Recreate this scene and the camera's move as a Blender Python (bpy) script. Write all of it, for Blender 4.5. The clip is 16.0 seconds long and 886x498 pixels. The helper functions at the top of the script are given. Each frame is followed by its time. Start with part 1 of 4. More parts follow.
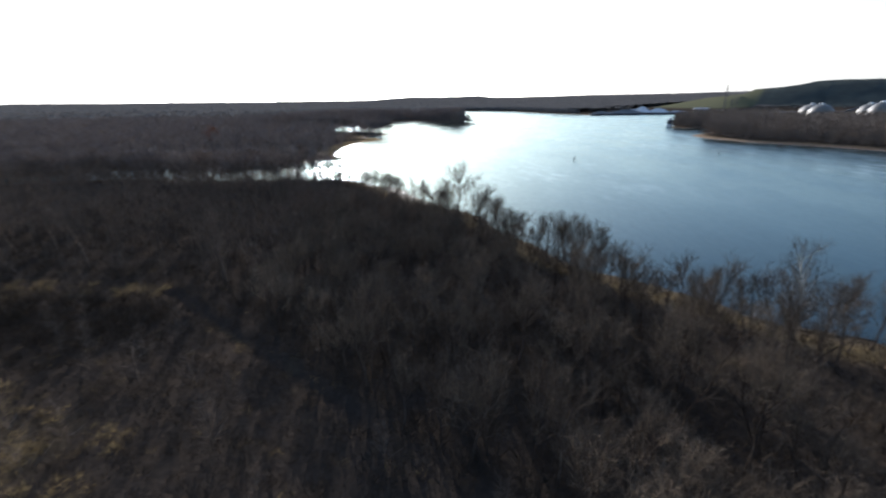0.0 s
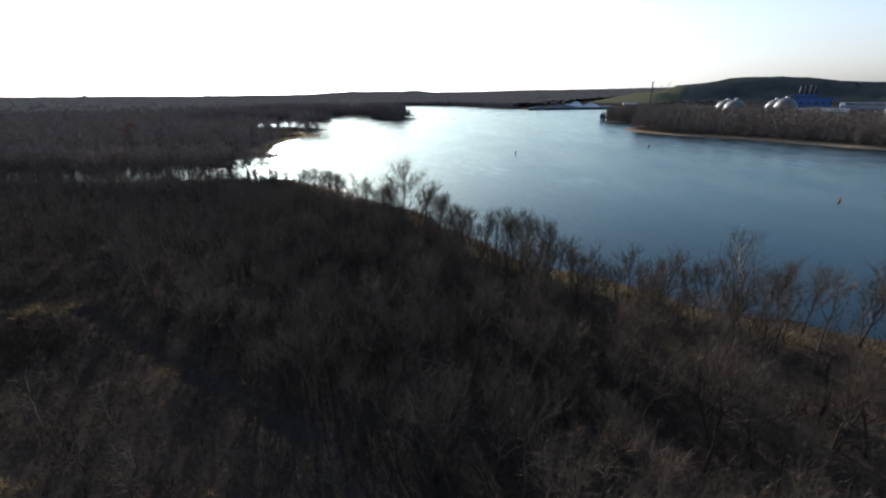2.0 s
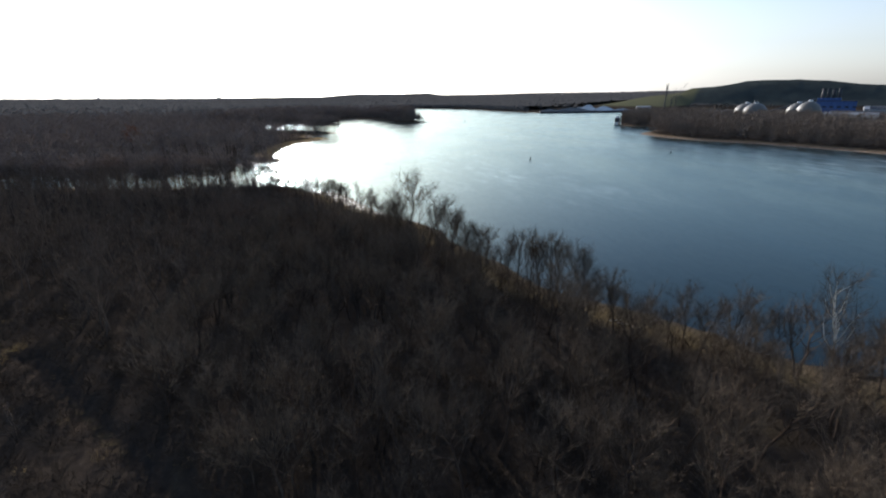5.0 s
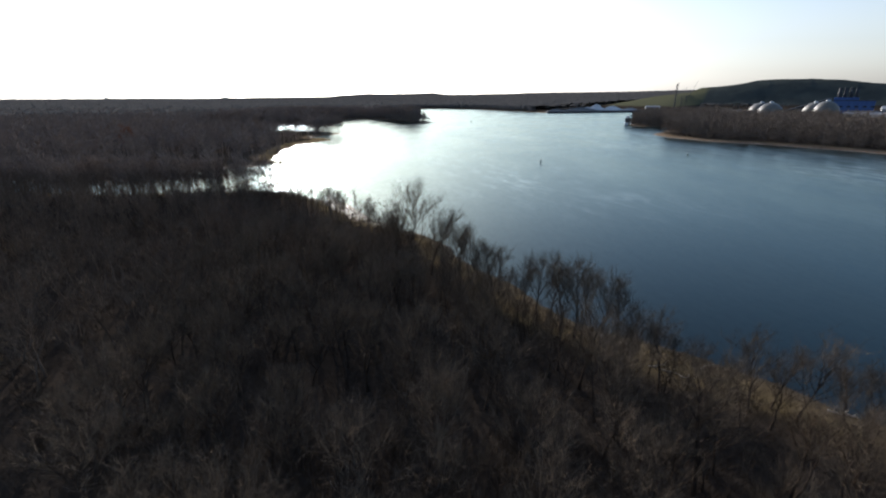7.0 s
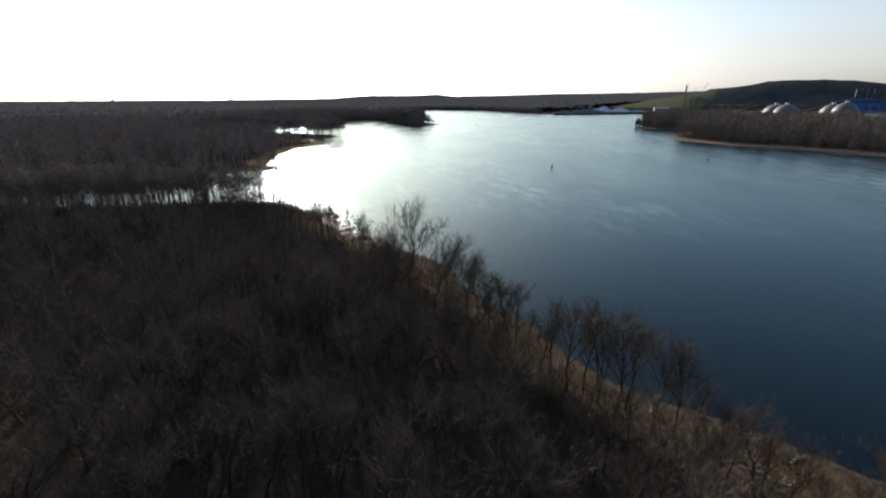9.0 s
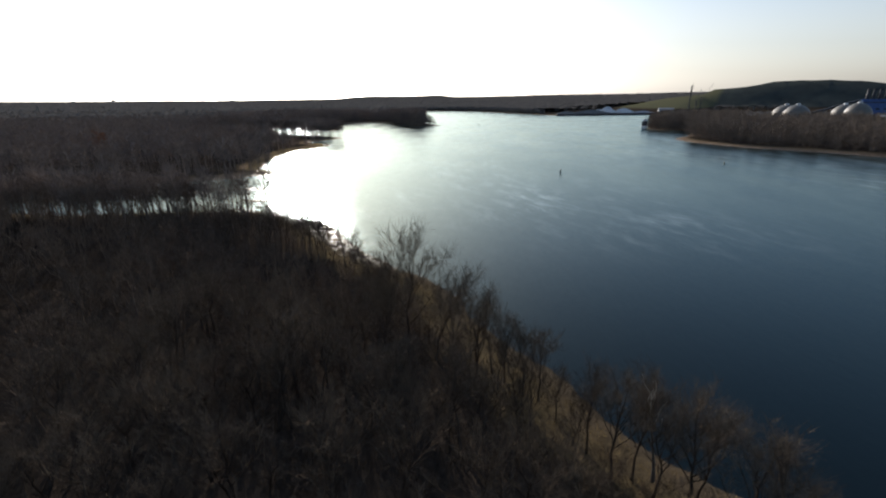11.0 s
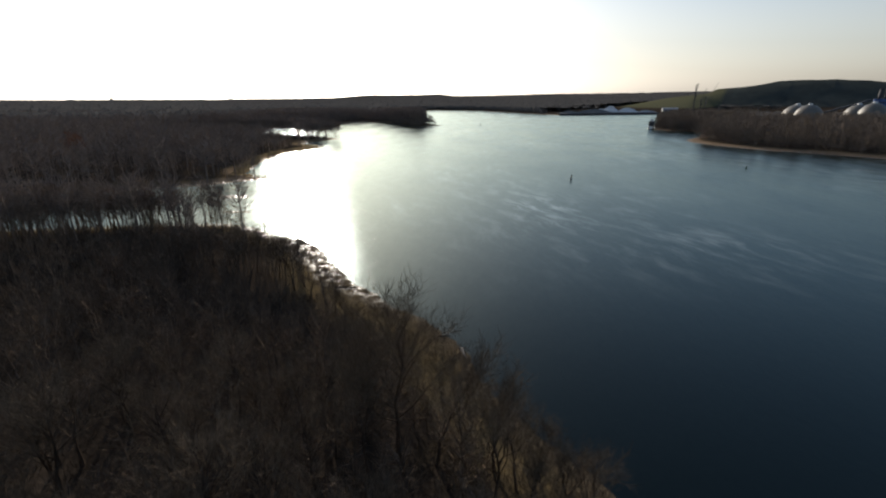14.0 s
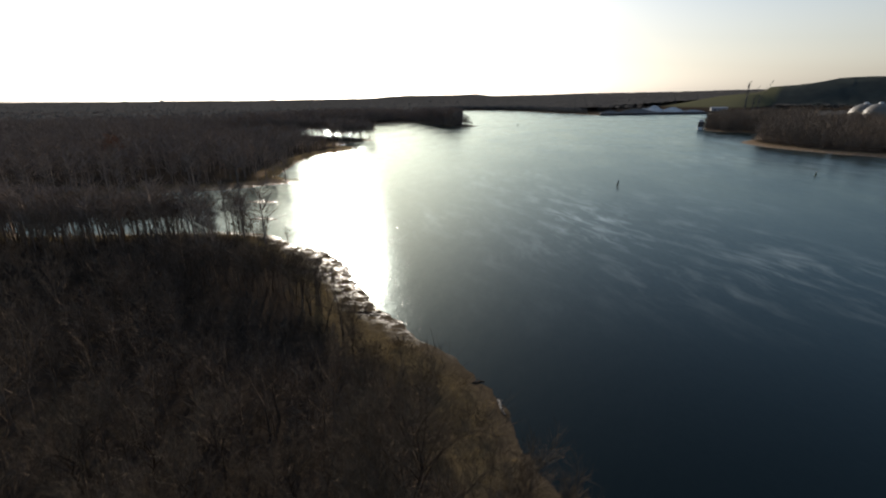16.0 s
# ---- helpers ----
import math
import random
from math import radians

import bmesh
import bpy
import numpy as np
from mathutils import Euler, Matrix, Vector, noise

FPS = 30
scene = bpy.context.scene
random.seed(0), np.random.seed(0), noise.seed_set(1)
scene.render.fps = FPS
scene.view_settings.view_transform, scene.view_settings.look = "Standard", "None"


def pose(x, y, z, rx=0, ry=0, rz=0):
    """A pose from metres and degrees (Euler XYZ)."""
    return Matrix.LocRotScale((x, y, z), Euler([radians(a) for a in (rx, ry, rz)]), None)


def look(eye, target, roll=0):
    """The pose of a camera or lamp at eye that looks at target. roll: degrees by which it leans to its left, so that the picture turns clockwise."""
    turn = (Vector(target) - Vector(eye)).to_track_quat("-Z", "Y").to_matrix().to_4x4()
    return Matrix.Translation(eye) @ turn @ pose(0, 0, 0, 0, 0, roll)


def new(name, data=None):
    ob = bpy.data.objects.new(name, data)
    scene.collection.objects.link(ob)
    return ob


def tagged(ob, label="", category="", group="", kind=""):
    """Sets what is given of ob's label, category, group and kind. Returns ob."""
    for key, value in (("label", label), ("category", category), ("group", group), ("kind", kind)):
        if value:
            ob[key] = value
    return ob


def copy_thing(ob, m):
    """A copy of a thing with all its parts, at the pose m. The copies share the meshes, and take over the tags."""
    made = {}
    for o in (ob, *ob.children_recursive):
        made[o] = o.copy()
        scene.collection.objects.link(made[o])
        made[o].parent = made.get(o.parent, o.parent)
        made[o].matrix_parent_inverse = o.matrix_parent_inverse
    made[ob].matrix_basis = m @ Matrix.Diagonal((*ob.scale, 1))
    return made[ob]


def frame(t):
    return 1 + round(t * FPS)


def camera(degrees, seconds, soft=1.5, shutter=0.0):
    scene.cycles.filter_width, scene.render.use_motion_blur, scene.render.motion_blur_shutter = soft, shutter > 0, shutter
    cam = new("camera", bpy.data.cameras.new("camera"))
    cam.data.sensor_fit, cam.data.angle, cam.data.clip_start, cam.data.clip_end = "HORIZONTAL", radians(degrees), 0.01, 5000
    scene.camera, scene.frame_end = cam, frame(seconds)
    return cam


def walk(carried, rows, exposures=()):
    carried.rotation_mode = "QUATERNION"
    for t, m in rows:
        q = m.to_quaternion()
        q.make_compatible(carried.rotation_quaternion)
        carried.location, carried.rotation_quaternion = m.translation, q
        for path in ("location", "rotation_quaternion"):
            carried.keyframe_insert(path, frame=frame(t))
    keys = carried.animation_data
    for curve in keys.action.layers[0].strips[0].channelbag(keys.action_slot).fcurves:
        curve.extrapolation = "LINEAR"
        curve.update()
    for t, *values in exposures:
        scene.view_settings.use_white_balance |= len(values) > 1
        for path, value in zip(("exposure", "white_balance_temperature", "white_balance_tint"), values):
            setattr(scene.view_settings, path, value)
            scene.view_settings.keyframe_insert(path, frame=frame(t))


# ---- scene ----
cam = camera(88.4, 16.0, soft=2.1, shutter=0.4)
PATH = [
    (0, (1.955, 3.424, 39.402), (1.675, 5.307, 38.782), -0.6),
    (0.5, (1.957, 5.162, 39.193), (1.897, 7.064, 38.573), -0.5),
    (1, (1.8, 5.96, 38.972), (1.751, 7.863, 38.352), -0.4),
    (1.5, (1.341, 6.513, 39.024), (1.301, 8.412, 38.389), -0.3),
    (2, (1.068, 7.38, 39.178), (1.028, 9.276, 38.536), -0.4),
    (2.5, (0.86, 8.723, 39.249), (0.819, 10.62, 38.611), -0.3),
    (3, (0.566, 10.671, 39.258), (0.52, 12.57, 38.623), -0.4),
    (3.5, (0.336, 13.16, 39.311), (0.283, 15.059, 38.680), -0.4),
    (4, (0.2, 16.105, 39.353), (0.137, 18.005, 38.723), -0.4),
    (4.5, (-0.038, 19.21, 39.368), (-0.109, 21.108, 38.735), -0.4),
    (5, (-0.349, 22.696, 39.134), (-0.427, 24.594, 38.503), -0.3),
    (5.2, (-0.426, 24.129, 39.121), (-0.508, 26.027, 38.489), -0.3),
    (7.3, (-1.113, 39.476, 39.069), (-1.219, 41.373, 38.437), -0.2),
    (7.5, (-1.173, 41.22, 39.077), (-1.281, 43.119, 38.449), -0.1),
    (8, (-1.425, 45.926, 39.145), (-1.536, 47.824, 38.518), -0.2),
    (8.5, (-1.715, 50.447, 39.243), (-1.828, 52.345, 38.616), -0.3),
    (9, (-1.876, 54.846, 39.177), (-1.998, 56.745, 38.551), -0.4),
    (9.2, (-1.993, 56.474, 39.188), (-2.115, 58.372, 38.563), -0.35),
    (11.3, (-3.622, 72.184, 39.108), (-3.751, 74.082, 38.485), -0.4),
    (11.5, (-3.804, 73.663, 39.128), (-3.931, 75.561, 38.501), -0.3),
    (12, (-4.075, 77.168, 39.209), (-4.203, 79.065, 38.583), -0.3),
    (12.5, (-4.38, 80.487, 39.356), (-4.509, 82.384, 38.729), -0.3),
    (13, (-4.544, 83.724, 39.399), (-4.674, 85.62, 38.771), -0.3),
    (13.5, (-4.794, 87.111, 39.571), (-4.922, 89.007, 38.941), -0.2),
    (14, (-5.1, 90.729, 39.289), (-5.227, 92.626, 38.662), -0.3),
    (14.5, (-5.326, 94.147, 39.381), (-5.458, 96.044, 38.753), -0.3),
    (15, (-5.573, 97.357, 39.406), (-5.789, 99.246, 38.781), -0.5),
    (15.5, (-6.001, 100.474, 39.557), (-6.259, 102.358, 38.932), -0.5),
    (16, (-6.282, 103.529, 39.624), (-6.556, 105.411, 38.998), -0.6),
]
walk(cam, [(t, look(eye, target, roll)) for t, eye, target, roll in PATH],
     [(0, 0.80, 6050, 11), (0.8, 0.58, 6070, 11), (3.5, 0.42, 6200, 11), (5, 0.40, 6250, 11), (9, 0.24, 6500, 11), (12.5, 0.02, 6880, 11), (16, -0.13, 7200, 11)])

# ---- light ----
SUN_AZ, SUN_EL = -21.5, 19.0          # degrees from +y towards +x, and above the horizon
world = bpy.data.worlds.new("sky")
scene.world = world
world.use_nodes = True
wn = world.node_tree.nodes
sky = wn.new("ShaderNodeTexSky")
sky.sky_type = "NISHITA"
sky.sun_disc = False
sky.sun_elevation = radians(SUN_EL)
sky.sun_rotation = radians(SUN_AZ)
sky.altitude, sky.air_density, sky.dust_density, sky.ozone_density = 50, 1.0, 1.6, 3.0
wn["Background"].inputs[1].default_value = 0.144
# pale haze towards the horizon
wl = world.node_tree.links
sky_dir = wn.new("ShaderNodeSeparateXYZ")
wl.new(wn.new("ShaderNodeTexCoord").outputs["Generated"], sky_dir.inputs[0])
haze = wn.new("ShaderNodeMapRange")
wl.new(sky_dir.outputs[2], haze.inputs[0])
for k, v in enumerate((0.0, 0.26, 0.24, 1.0)):
    haze.inputs[k + 1].default_value = v
pale_sky = wn.new("ShaderNodeHueSaturation")
wl.new(haze.outputs[0], pale_sky.inputs["Saturation"])
wl.new(sky.outputs[0], pale_sky.inputs["Color"])
wl.new(pale_sky.outputs[0], wn["Background"].inputs[0])
sun = new("sun", bpy.data.lights.new("sun", "SUN"))
sun.data.energy, sun.data.angle, sun.data.color = 4.6, radians(0.53), (1.0, 0.95, 0.89)
sd = Vector((math.sin(radians(SUN_AZ)) * math.cos(radians(SUN_EL)), math.cos(radians(SUN_AZ)) * math.cos(radians(SUN_EL)), math.sin(radians(SUN_EL))))
sun.matrix_world = look(sd * 200, (0, 0, 0))


# ---- materials ----
def material(name, rough=0.85, metal=0.0, spec=0.25):
    m = bpy.data.materials.new(name)
    m.use_nodes = True
    n, l = m.node_tree.nodes, m.node_tree.links
    b = n["Principled BSDF"]
    b.inputs["Roughness"].default_value, b.inputs["Metallic"].default_value = rough, metal
    b.inputs["Specular IOR Level"].default_value = spec
    return m, n, l, b


def noise_node(n, l, scale, detail=4.0, rough=0.6, stretch=(1, 1, 1), turn=0.0, vec=None):
    if vec is None:
        vec = n.new("ShaderNodeNewGeometry").outputs["Position"]
    mp = n.new("ShaderNodeMapping")
    mp.inputs["Rotation"].default_value = (0, 0, radians(turn))
    mp.inputs["Scale"].default_value = [scale * s for s in stretch]
    l.new(vec, mp.inputs[0])
    t = n.new("ShaderNodeTexNoise")
    t.inputs["Scale"].default_value, t.inputs["Detail"].default_value, t.inputs["Roughness"].default_value = 1.0, detail, rough
    l.new(mp.outputs[0], t.inputs["Vector"])
    return t.outputs["Fac"]


def ramp(n, l, fac, stops):
    r = n.new("ShaderNodeValToRGB")
    e = r.color_ramp.elements
    while len(e) < len(stops):
        e.new(0.5)
    for k, (p, c) in zip(e, stops):
        k.position, k.color = p, (*c, 1) if len(c) == 3 else c
    l.new(fac, r.inputs[0])
    return r.outputs[0]


def mix(n, l, fac, a, b, kind="MIX"):
    m = n.new("ShaderNodeMix")
    m.data_type, m.blend_type = "RGBA", kind
    for value, k in ((fac, 0), (a, 6), (b, 7)):
        if isinstance(value, (int, float)):
            m.inputs[k].default_value = value
        elif isinstance(value, tuple):
            m.inputs[k].default_value = (*value, 1)
        else:
            l.new(value, m.inputs[k])
    return m.outputs[2]


def mapped(n, l, v, a, b, c=0.0, d=1.0):
    r = n.new("ShaderNodeMapRange")
    for k, x in enumerate((a, b, c, d), 1):
        r.inputs[k].default_value = x
    l.new(v, r.inputs[0])
    return r.outputs[0]


def bump(n, l, b, height, strength=0.5, dist=0.1):
    k = n.new("ShaderNodeBump")
    k.inputs["Strength"].default_value, k.inputs["Distance"].default_value = strength, dist
    l.new(height, k.inputs["Height"])
    l.new(k.outputs[0], b.inputs["Normal"])


def wood_material(name, lo, hi, island=False, scale=1.5, rough=0.9):
    """Bark or twigs: two tones by grain, and each tree or twig a little lighter or darker."""
    m, n, l, b = material(name, rough, 0.0, 0.0)
    f = noise_node(n, l, scale, 5, 0.65, (1, 1, 0.35))
    col = ramp(n, l, f, [(0.3, lo), (0.7, hi)])
    who = n.new("ShaderNodeNewGeometry").outputs["Random Per Island"] if island else n.new("ShaderNodeObjectInfo").outputs["Random"]
    patch = noise_node(n, l, 0.05, 2)
    tone = mix(n, l, 0.5, ramp(n, l, who, [(0, (0.5, 0.5, 0.52)), (0.65, (0.85, 0.84, 0.82)), (0.88, (1.25, 1.2, 1.15)), (1, (1.6, 1.55, 1.48))]), ramp(n, l, patch, [(0.35, (0.7, 0.7, 0.72)), (0.65, (1.3, 1.2, 1.1))]))
    l.new(mix(n, l, 1.0, col, tone, "MULTIPLY"), b.inputs["Base Color"])
    return m


BARK = wood_material("bark", (0.035, 0.026, 0.020), (0.10, 0.077, 0.060))
TWIG = wood_material("twigs", (0.072, 0.057, 0.043), (0.168, 0.133, 0.098))
BARK_STUFF = wood_material("woods_bark", (0.076, 0.059, 0.045), (0.18, 0.140, 0.109), True)
def pale_bark():
    """Bark that is grey-brown low down and flakes to chalk white above."""
    m, n, l, b = material("pale_bark", 0.85)
    sep = n.new("ShaderNodeSeparateXYZ")
    l.new(n.new("ShaderNodeNewGeometry").outputs["Position"], sep.inputs[0])
    f = noise_node(n, l, 1.2, 5, 0.65)
    old, young = ramp(n, l, f, [(0.3, (0.06, 0.05, 0.04)), (0.7, (0.15, 0.13, 0.11))]), ramp(n, l, f, [(0.3, (0.44, 0.415, 0.345)), (0.7, (0.70, 0.66, 0.555))])
    l.new(mix(n, l, mapped(n, l, sep.outputs[2], 7.5, 9.5), old, young), b.inputs["Base Color"])
    return m


PALE = pale_bark()
BRUSH = wood_material("brush", (0.033, 0.025, 0.018), (0.078, 0.059, 0.042), True)
RUST = wood_material("rust_leaves", (0.15, 0.068, 0.036), (0.27, 0.125, 0.066), False, 3.0)
DRY_GRASS = wood_material("dry_grass", (0.10, 0.077, 0.040), (0.27, 0.205, 0.105), True)
DRIFTWOOD = wood_material("driftwood", (0.28, 0.25, 0.21), (0.52, 0.48, 0.42), False, 4.0)
# haze over the farther woods put into their bark colours as extra lightness
ACROSS = wood_material("creek_bark_hazed", (0.14, 0.112, 0.095), (0.29, 0.236, 0.20), True)
CANOPY = wood_material("canopy", (0.06, 0.058, 0.056), (0.11, 0.108, 0.104), True, 0.02)
OPPOSITE = wood_material("opposite_bark_hazed", (0.125, 0.102, 0.083), (0.215, 0.178, 0.146), True)
REED = wood_material("reed", (0.20, 0.155, 0.09), (0.40, 0.32, 0.19), True)
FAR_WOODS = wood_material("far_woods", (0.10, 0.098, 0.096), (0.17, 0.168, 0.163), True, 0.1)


def let_light_through(m, share):
    """Thin blades that glow when the sun stands behind them."""
    n, l = m.node_tree.nodes, m.node_tree.links
    b = n["Principled BSDF"]
    thin, both = n.new("ShaderNodeBsdfTranslucent"), n.new("ShaderNodeMixShader")
    l.new(b.inputs["Base Color"].links[0].from_socket, thin.inputs["Color"])
    both.inputs[0].default_value = share
    l.new(b.outputs[0], both.inputs[1])
    l.new(thin.outputs[0], both.inputs[2])
    l.new(both.outputs[0], n["Material Output"].inputs["Surface"])


for m in (DRY_GRASS, REED):
    let_light_through(m, 0.5)


def ground_material():
    m, n, l, b = material("ground_soil", 0.95, 0.0, 0.0)
    pos = n.new("ShaderNodeNewGeometry").outputs["Position"]
    sep = n.new("ShaderNodeSeparateXYZ")
    l.new(pos, sep.inputs[0])
    fine = noise_node(n, l, 1.3, 6, 0.7)
    big = noise_node(n, l, 0.045, 4, 0.6)
    litter = ramp(n, l, fine, [(0.2, (0.026, 0.020, 0.016)), (0.5, (0.040, 0.031, 0.024)), (0.85, (0.066, 0.052, 0.040))])
    straw = ramp(n, l, fine, [(0.25, (0.045, 0.034, 0.020)), (0.6, (0.10, 0.075, 0.042)), (0.85, (0.19, 0.142, 0.08))])
    mud = ramp(n, l, fine, [(0.3, (0.042, 0.032, 0.022)), (0.7, (0.10, 0.076, 0.050))])
    land = mix(n, l, mapped(n, l, big, 0.62, 0.80), litter, straw)
    wob = n.new("ShaderNodeMath")
    wob.operation = "MULTIPLY_ADD"
    l.new(big, wob.inputs[0])
    wob.inputs[1].default_value = 1.2
    l.new(sep.outputs[2], wob.inputs[2])
    bank = mix(n, l, mapped(n, l, wob.outputs[0], 1.9, 2.6), straw, land)
    sand = ramp(n, l, fine, [(0.3, (0.115, 0.082, 0.055)), (0.7, (0.22, 0.162, 0.11))])
    over = mapped(n, l, sep.outputs[1], 285.0, 310.0)
    beach = mix(n, l, over, mud, sand)
    wide = n.new("ShaderNodeMath")
    wide.operation = "MULTIPLY_ADD"
    l.new(over, wide.inputs[0])
    wide.inputs[1].default_value = -0.9
    l.new(wob.outputs[0], wide.inputs[2])
    shore = mix(n, l, mapped(n, l, wide.outputs[0], 0.8, 1.4), beach, bank)
    # mound: shade and haze in the dark bluish grass, sun in the yellow shoulder
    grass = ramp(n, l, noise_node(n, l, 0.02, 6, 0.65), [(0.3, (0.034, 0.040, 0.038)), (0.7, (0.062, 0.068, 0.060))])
    sunlit_grass = ramp(n, l, fine, [(0.3, (0.075, 0.075, 0.045)), (0.7, (0.12, 0.115, 0.068))])
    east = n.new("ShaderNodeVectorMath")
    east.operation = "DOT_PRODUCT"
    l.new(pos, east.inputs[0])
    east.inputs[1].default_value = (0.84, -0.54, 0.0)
    grass = mix(n, l, mapped(n, l, east.outputs["Value"], -262.0, -246.0), sunlit_grass, grass)
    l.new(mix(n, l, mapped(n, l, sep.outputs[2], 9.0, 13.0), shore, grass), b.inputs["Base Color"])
    wet = n.new("ShaderNodeMath")
    wet.operation = "MULTIPLY"
    l.new(mapped(n, l, sep.outputs[1], 165.0, 180.0), wet.inputs[0])
    l.new(mapped(n, l, sep.outputs[2], 0.1, 0.75, 1.0, 0.0), wet.inputs[1])
    pools = n.new("ShaderNodeMath")
    pools.operation = "MULTIPLY"
    l.new(wet.outputs[0], pools.inputs[0])
    l.new(mapped(n, l, noise_node(n, l, 0.38, 5, 0.7), 0.47, 0.56), pools.inputs[1])
    l.new(mapped(n, l, pools.outputs[0], 0.0, 1.0, 0.95, 0.2), b.inputs["Roughness"])
    l.new(mapped(n, l, pools.outputs[0], 0.0, 1.0, 0.0, 0.55), b.inputs["Specular IOR Level"])
    bump(n, l, b, fine, 0.8, 0.25)
    return m


def water_material():
    """River water: smooth and ruffled facets over a dark murky body, the sheen of midstream wind wisps painted into its
    colour.
    """
    m, n, l, b = material("river_water", 0.9, 0.0, 0.0)
    sep = n.new("ShaderNodeSeparateXYZ")
    l.new(n.new("ShaderNodeNewGeometry").outputs["Position"], sep.inputs[0])
    aside = n.new("ShaderNodeMath")
    aside.operation = "MULTIPLY_ADD"
    l.new(sep.outputs[1], aside.inputs[0])
    aside.inputs[1].default_value = 0.42
    l.new(sep.outputs[0], aside.inputs[2])
    drift = n.new("ShaderNodeCombineXYZ")
    l.new(sep.outputs[1], drift.inputs[1])
    bend = n.new("ShaderNodeMath")
    bend.operation = "MULTIPLY_ADD"
    l.new(noise_node(n, l, 0.022, 3, 0.6), bend.inputs[0])
    bend.inputs[1].default_value = 20.0
    l.new(aside.outputs[0], bend.inputs[2])
    l.new(bend.outputs[0], drift.inputs[0])
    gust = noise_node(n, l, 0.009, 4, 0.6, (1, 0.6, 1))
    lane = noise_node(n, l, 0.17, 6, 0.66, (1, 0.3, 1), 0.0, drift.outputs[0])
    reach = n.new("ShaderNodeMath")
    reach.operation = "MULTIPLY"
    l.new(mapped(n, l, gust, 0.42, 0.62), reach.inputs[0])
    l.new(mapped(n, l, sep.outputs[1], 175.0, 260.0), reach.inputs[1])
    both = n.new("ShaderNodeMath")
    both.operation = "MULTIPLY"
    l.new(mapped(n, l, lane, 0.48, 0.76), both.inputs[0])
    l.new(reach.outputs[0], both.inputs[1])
    # pale streaks in the body colour stand in for the ruffles' sheen
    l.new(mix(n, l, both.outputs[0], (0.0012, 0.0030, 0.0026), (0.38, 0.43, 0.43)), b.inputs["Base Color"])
    w1 = noise_node(n, l, 1.1, 3, 0.55, (1, 0.5, 1))
    w2 = noise_node(n, l, 0.22, 2, 0.5, (1, 0.6, 1))
    h = n.new("ShaderNodeMath")
    h.operation = "MULTIPLY_ADD"
    l.new(w2, h.inputs[0])
    h.inputs[1].default_value = 1.6
    l.new(w1, h.inputs[2])
    relief = n.new("ShaderNodeBump")
    relief.inputs["Strength"].default_value, relief.inputs["Distance"].default_value = 0.10, 0.25
    l.new(h.outputs[0], relief.inputs["Height"])
    share = n.new("ShaderNodeMixShader")
    l.new(mapped(n, l, noise_node(n, l, 0.03, 6, 0.68, (1, 0.4, 1)), 0.35, 0.65, 0.3, 1.0), share.inputs[0])
    for k, rough in ((1, 0.18), (2, 0.295)):
        g = n.new("ShaderNodeBsdfGlossy")
        g.distribution = "BECKMANN"
        g.inputs["Color"].default_value = (0.78, 0.95, 0.955, 1)
        g.inputs["Roughness"].default_value = rough
        l.new(relief.outputs[0], g.inputs["Normal"])
        l.new(g.outputs[0], share.inputs[k])
    # steep little facets that flash in the sun
    steep = n.new("ShaderNodeBump")
    steep.inputs["Strength"].default_value, steep.inputs["Distance"].default_value = 0.6, 0.3
    l.new(noise_node(n, l, 1.6, 1, 0.5), steep.inputs["Height"])
    flash = n.new("ShaderNodeBsdfGlossy")
    flash.distribution = "BECKMANN"
    flash.inputs["Roughness"].default_value = 0.09
    l.new(steep.outputs[0], flash.inputs["Normal"])
    facets = n.new("ShaderNodeMixShader")
    facets.inputs[0].default_value = 0.05
    l.new(share.outputs[0], facets.inputs[1])
    l.new(flash.outputs[0], facets.inputs[2])
    gloss = n.new("ShaderNodeFresnel")
    gloss.inputs["IOR"].default_value = 1.33
    top = n.new("ShaderNodeMixShader")
    # ruffled water mirrors less at a low angle than still water
    tame, less = n.new("ShaderNodeMath"), n.new("ShaderNodeMath")
    tame.operation, less.operation = "MULTIPLY_ADD", "DIVIDE"
    l.new(gloss.outputs[0], tame.inputs[0])
    tame.inputs[1].default_value, tame.inputs[2].default_value = 0.7, 0.97
    l.new(gloss.outputs[0], less.inputs[0])
    l.new(tame.outputs[0], less.inputs[1])
    l.new(less.outputs[0], top.inputs[0])
    l.new(b.outputs[0], top.inputs[1])
    l.new(facets.outputs[0], top.inputs[2])
    l.new(top.outputs[0], n["Material Output"].inputs["Surface"])
    return m


def plain(name, lo, hi, scale=1.0, rough=0.7, metal=0.0, stretch=(1, 1, 1), bumps=0.2):
    m, n, l, b = material(name, rough, metal)
    f = noise_node(n, l, scale, 5, 0.65, stretch)
    g = noise_node(n, l, scale * 0.12, 3, 0.6)
    l.new(mix(n, l, mapped(n, l, g, 0.4, 0.7, 0, 0.5), ramp(n, l, f, [(0.3, lo), (0.7, hi)]), lo), b.inputs["Base Color"])
    bump(n, l, b, f, bumps, 0.05)
    return m


GROUND, WATER = ground_material(), water_material()
WHITE = plain("white_shell", (0.62, 0.62, 0.60), (0.80, 0.80, 0.77), 0.2, 0.6)
SHELL = plain("dome_paint", (0.095, 0.087, 0.072), (0.155, 0.143, 0.118), 0.2, 0.5)
SHELL.node_tree.nodes["Principled BSDF"].inputs["Specular IOR Level"].default_value = 0.55
BLUE = plain("blue_cladding", (0.035, 0.075, 0.20), (0.06, 0.12, 0.28), 0.3, 0.5, 0, (1, 1, 0.1))
DARK = plain("dark_steel", (0.03, 0.032, 0.036), (0.075, 0.075, 0.08), 0.5, 0.6, 0.3)
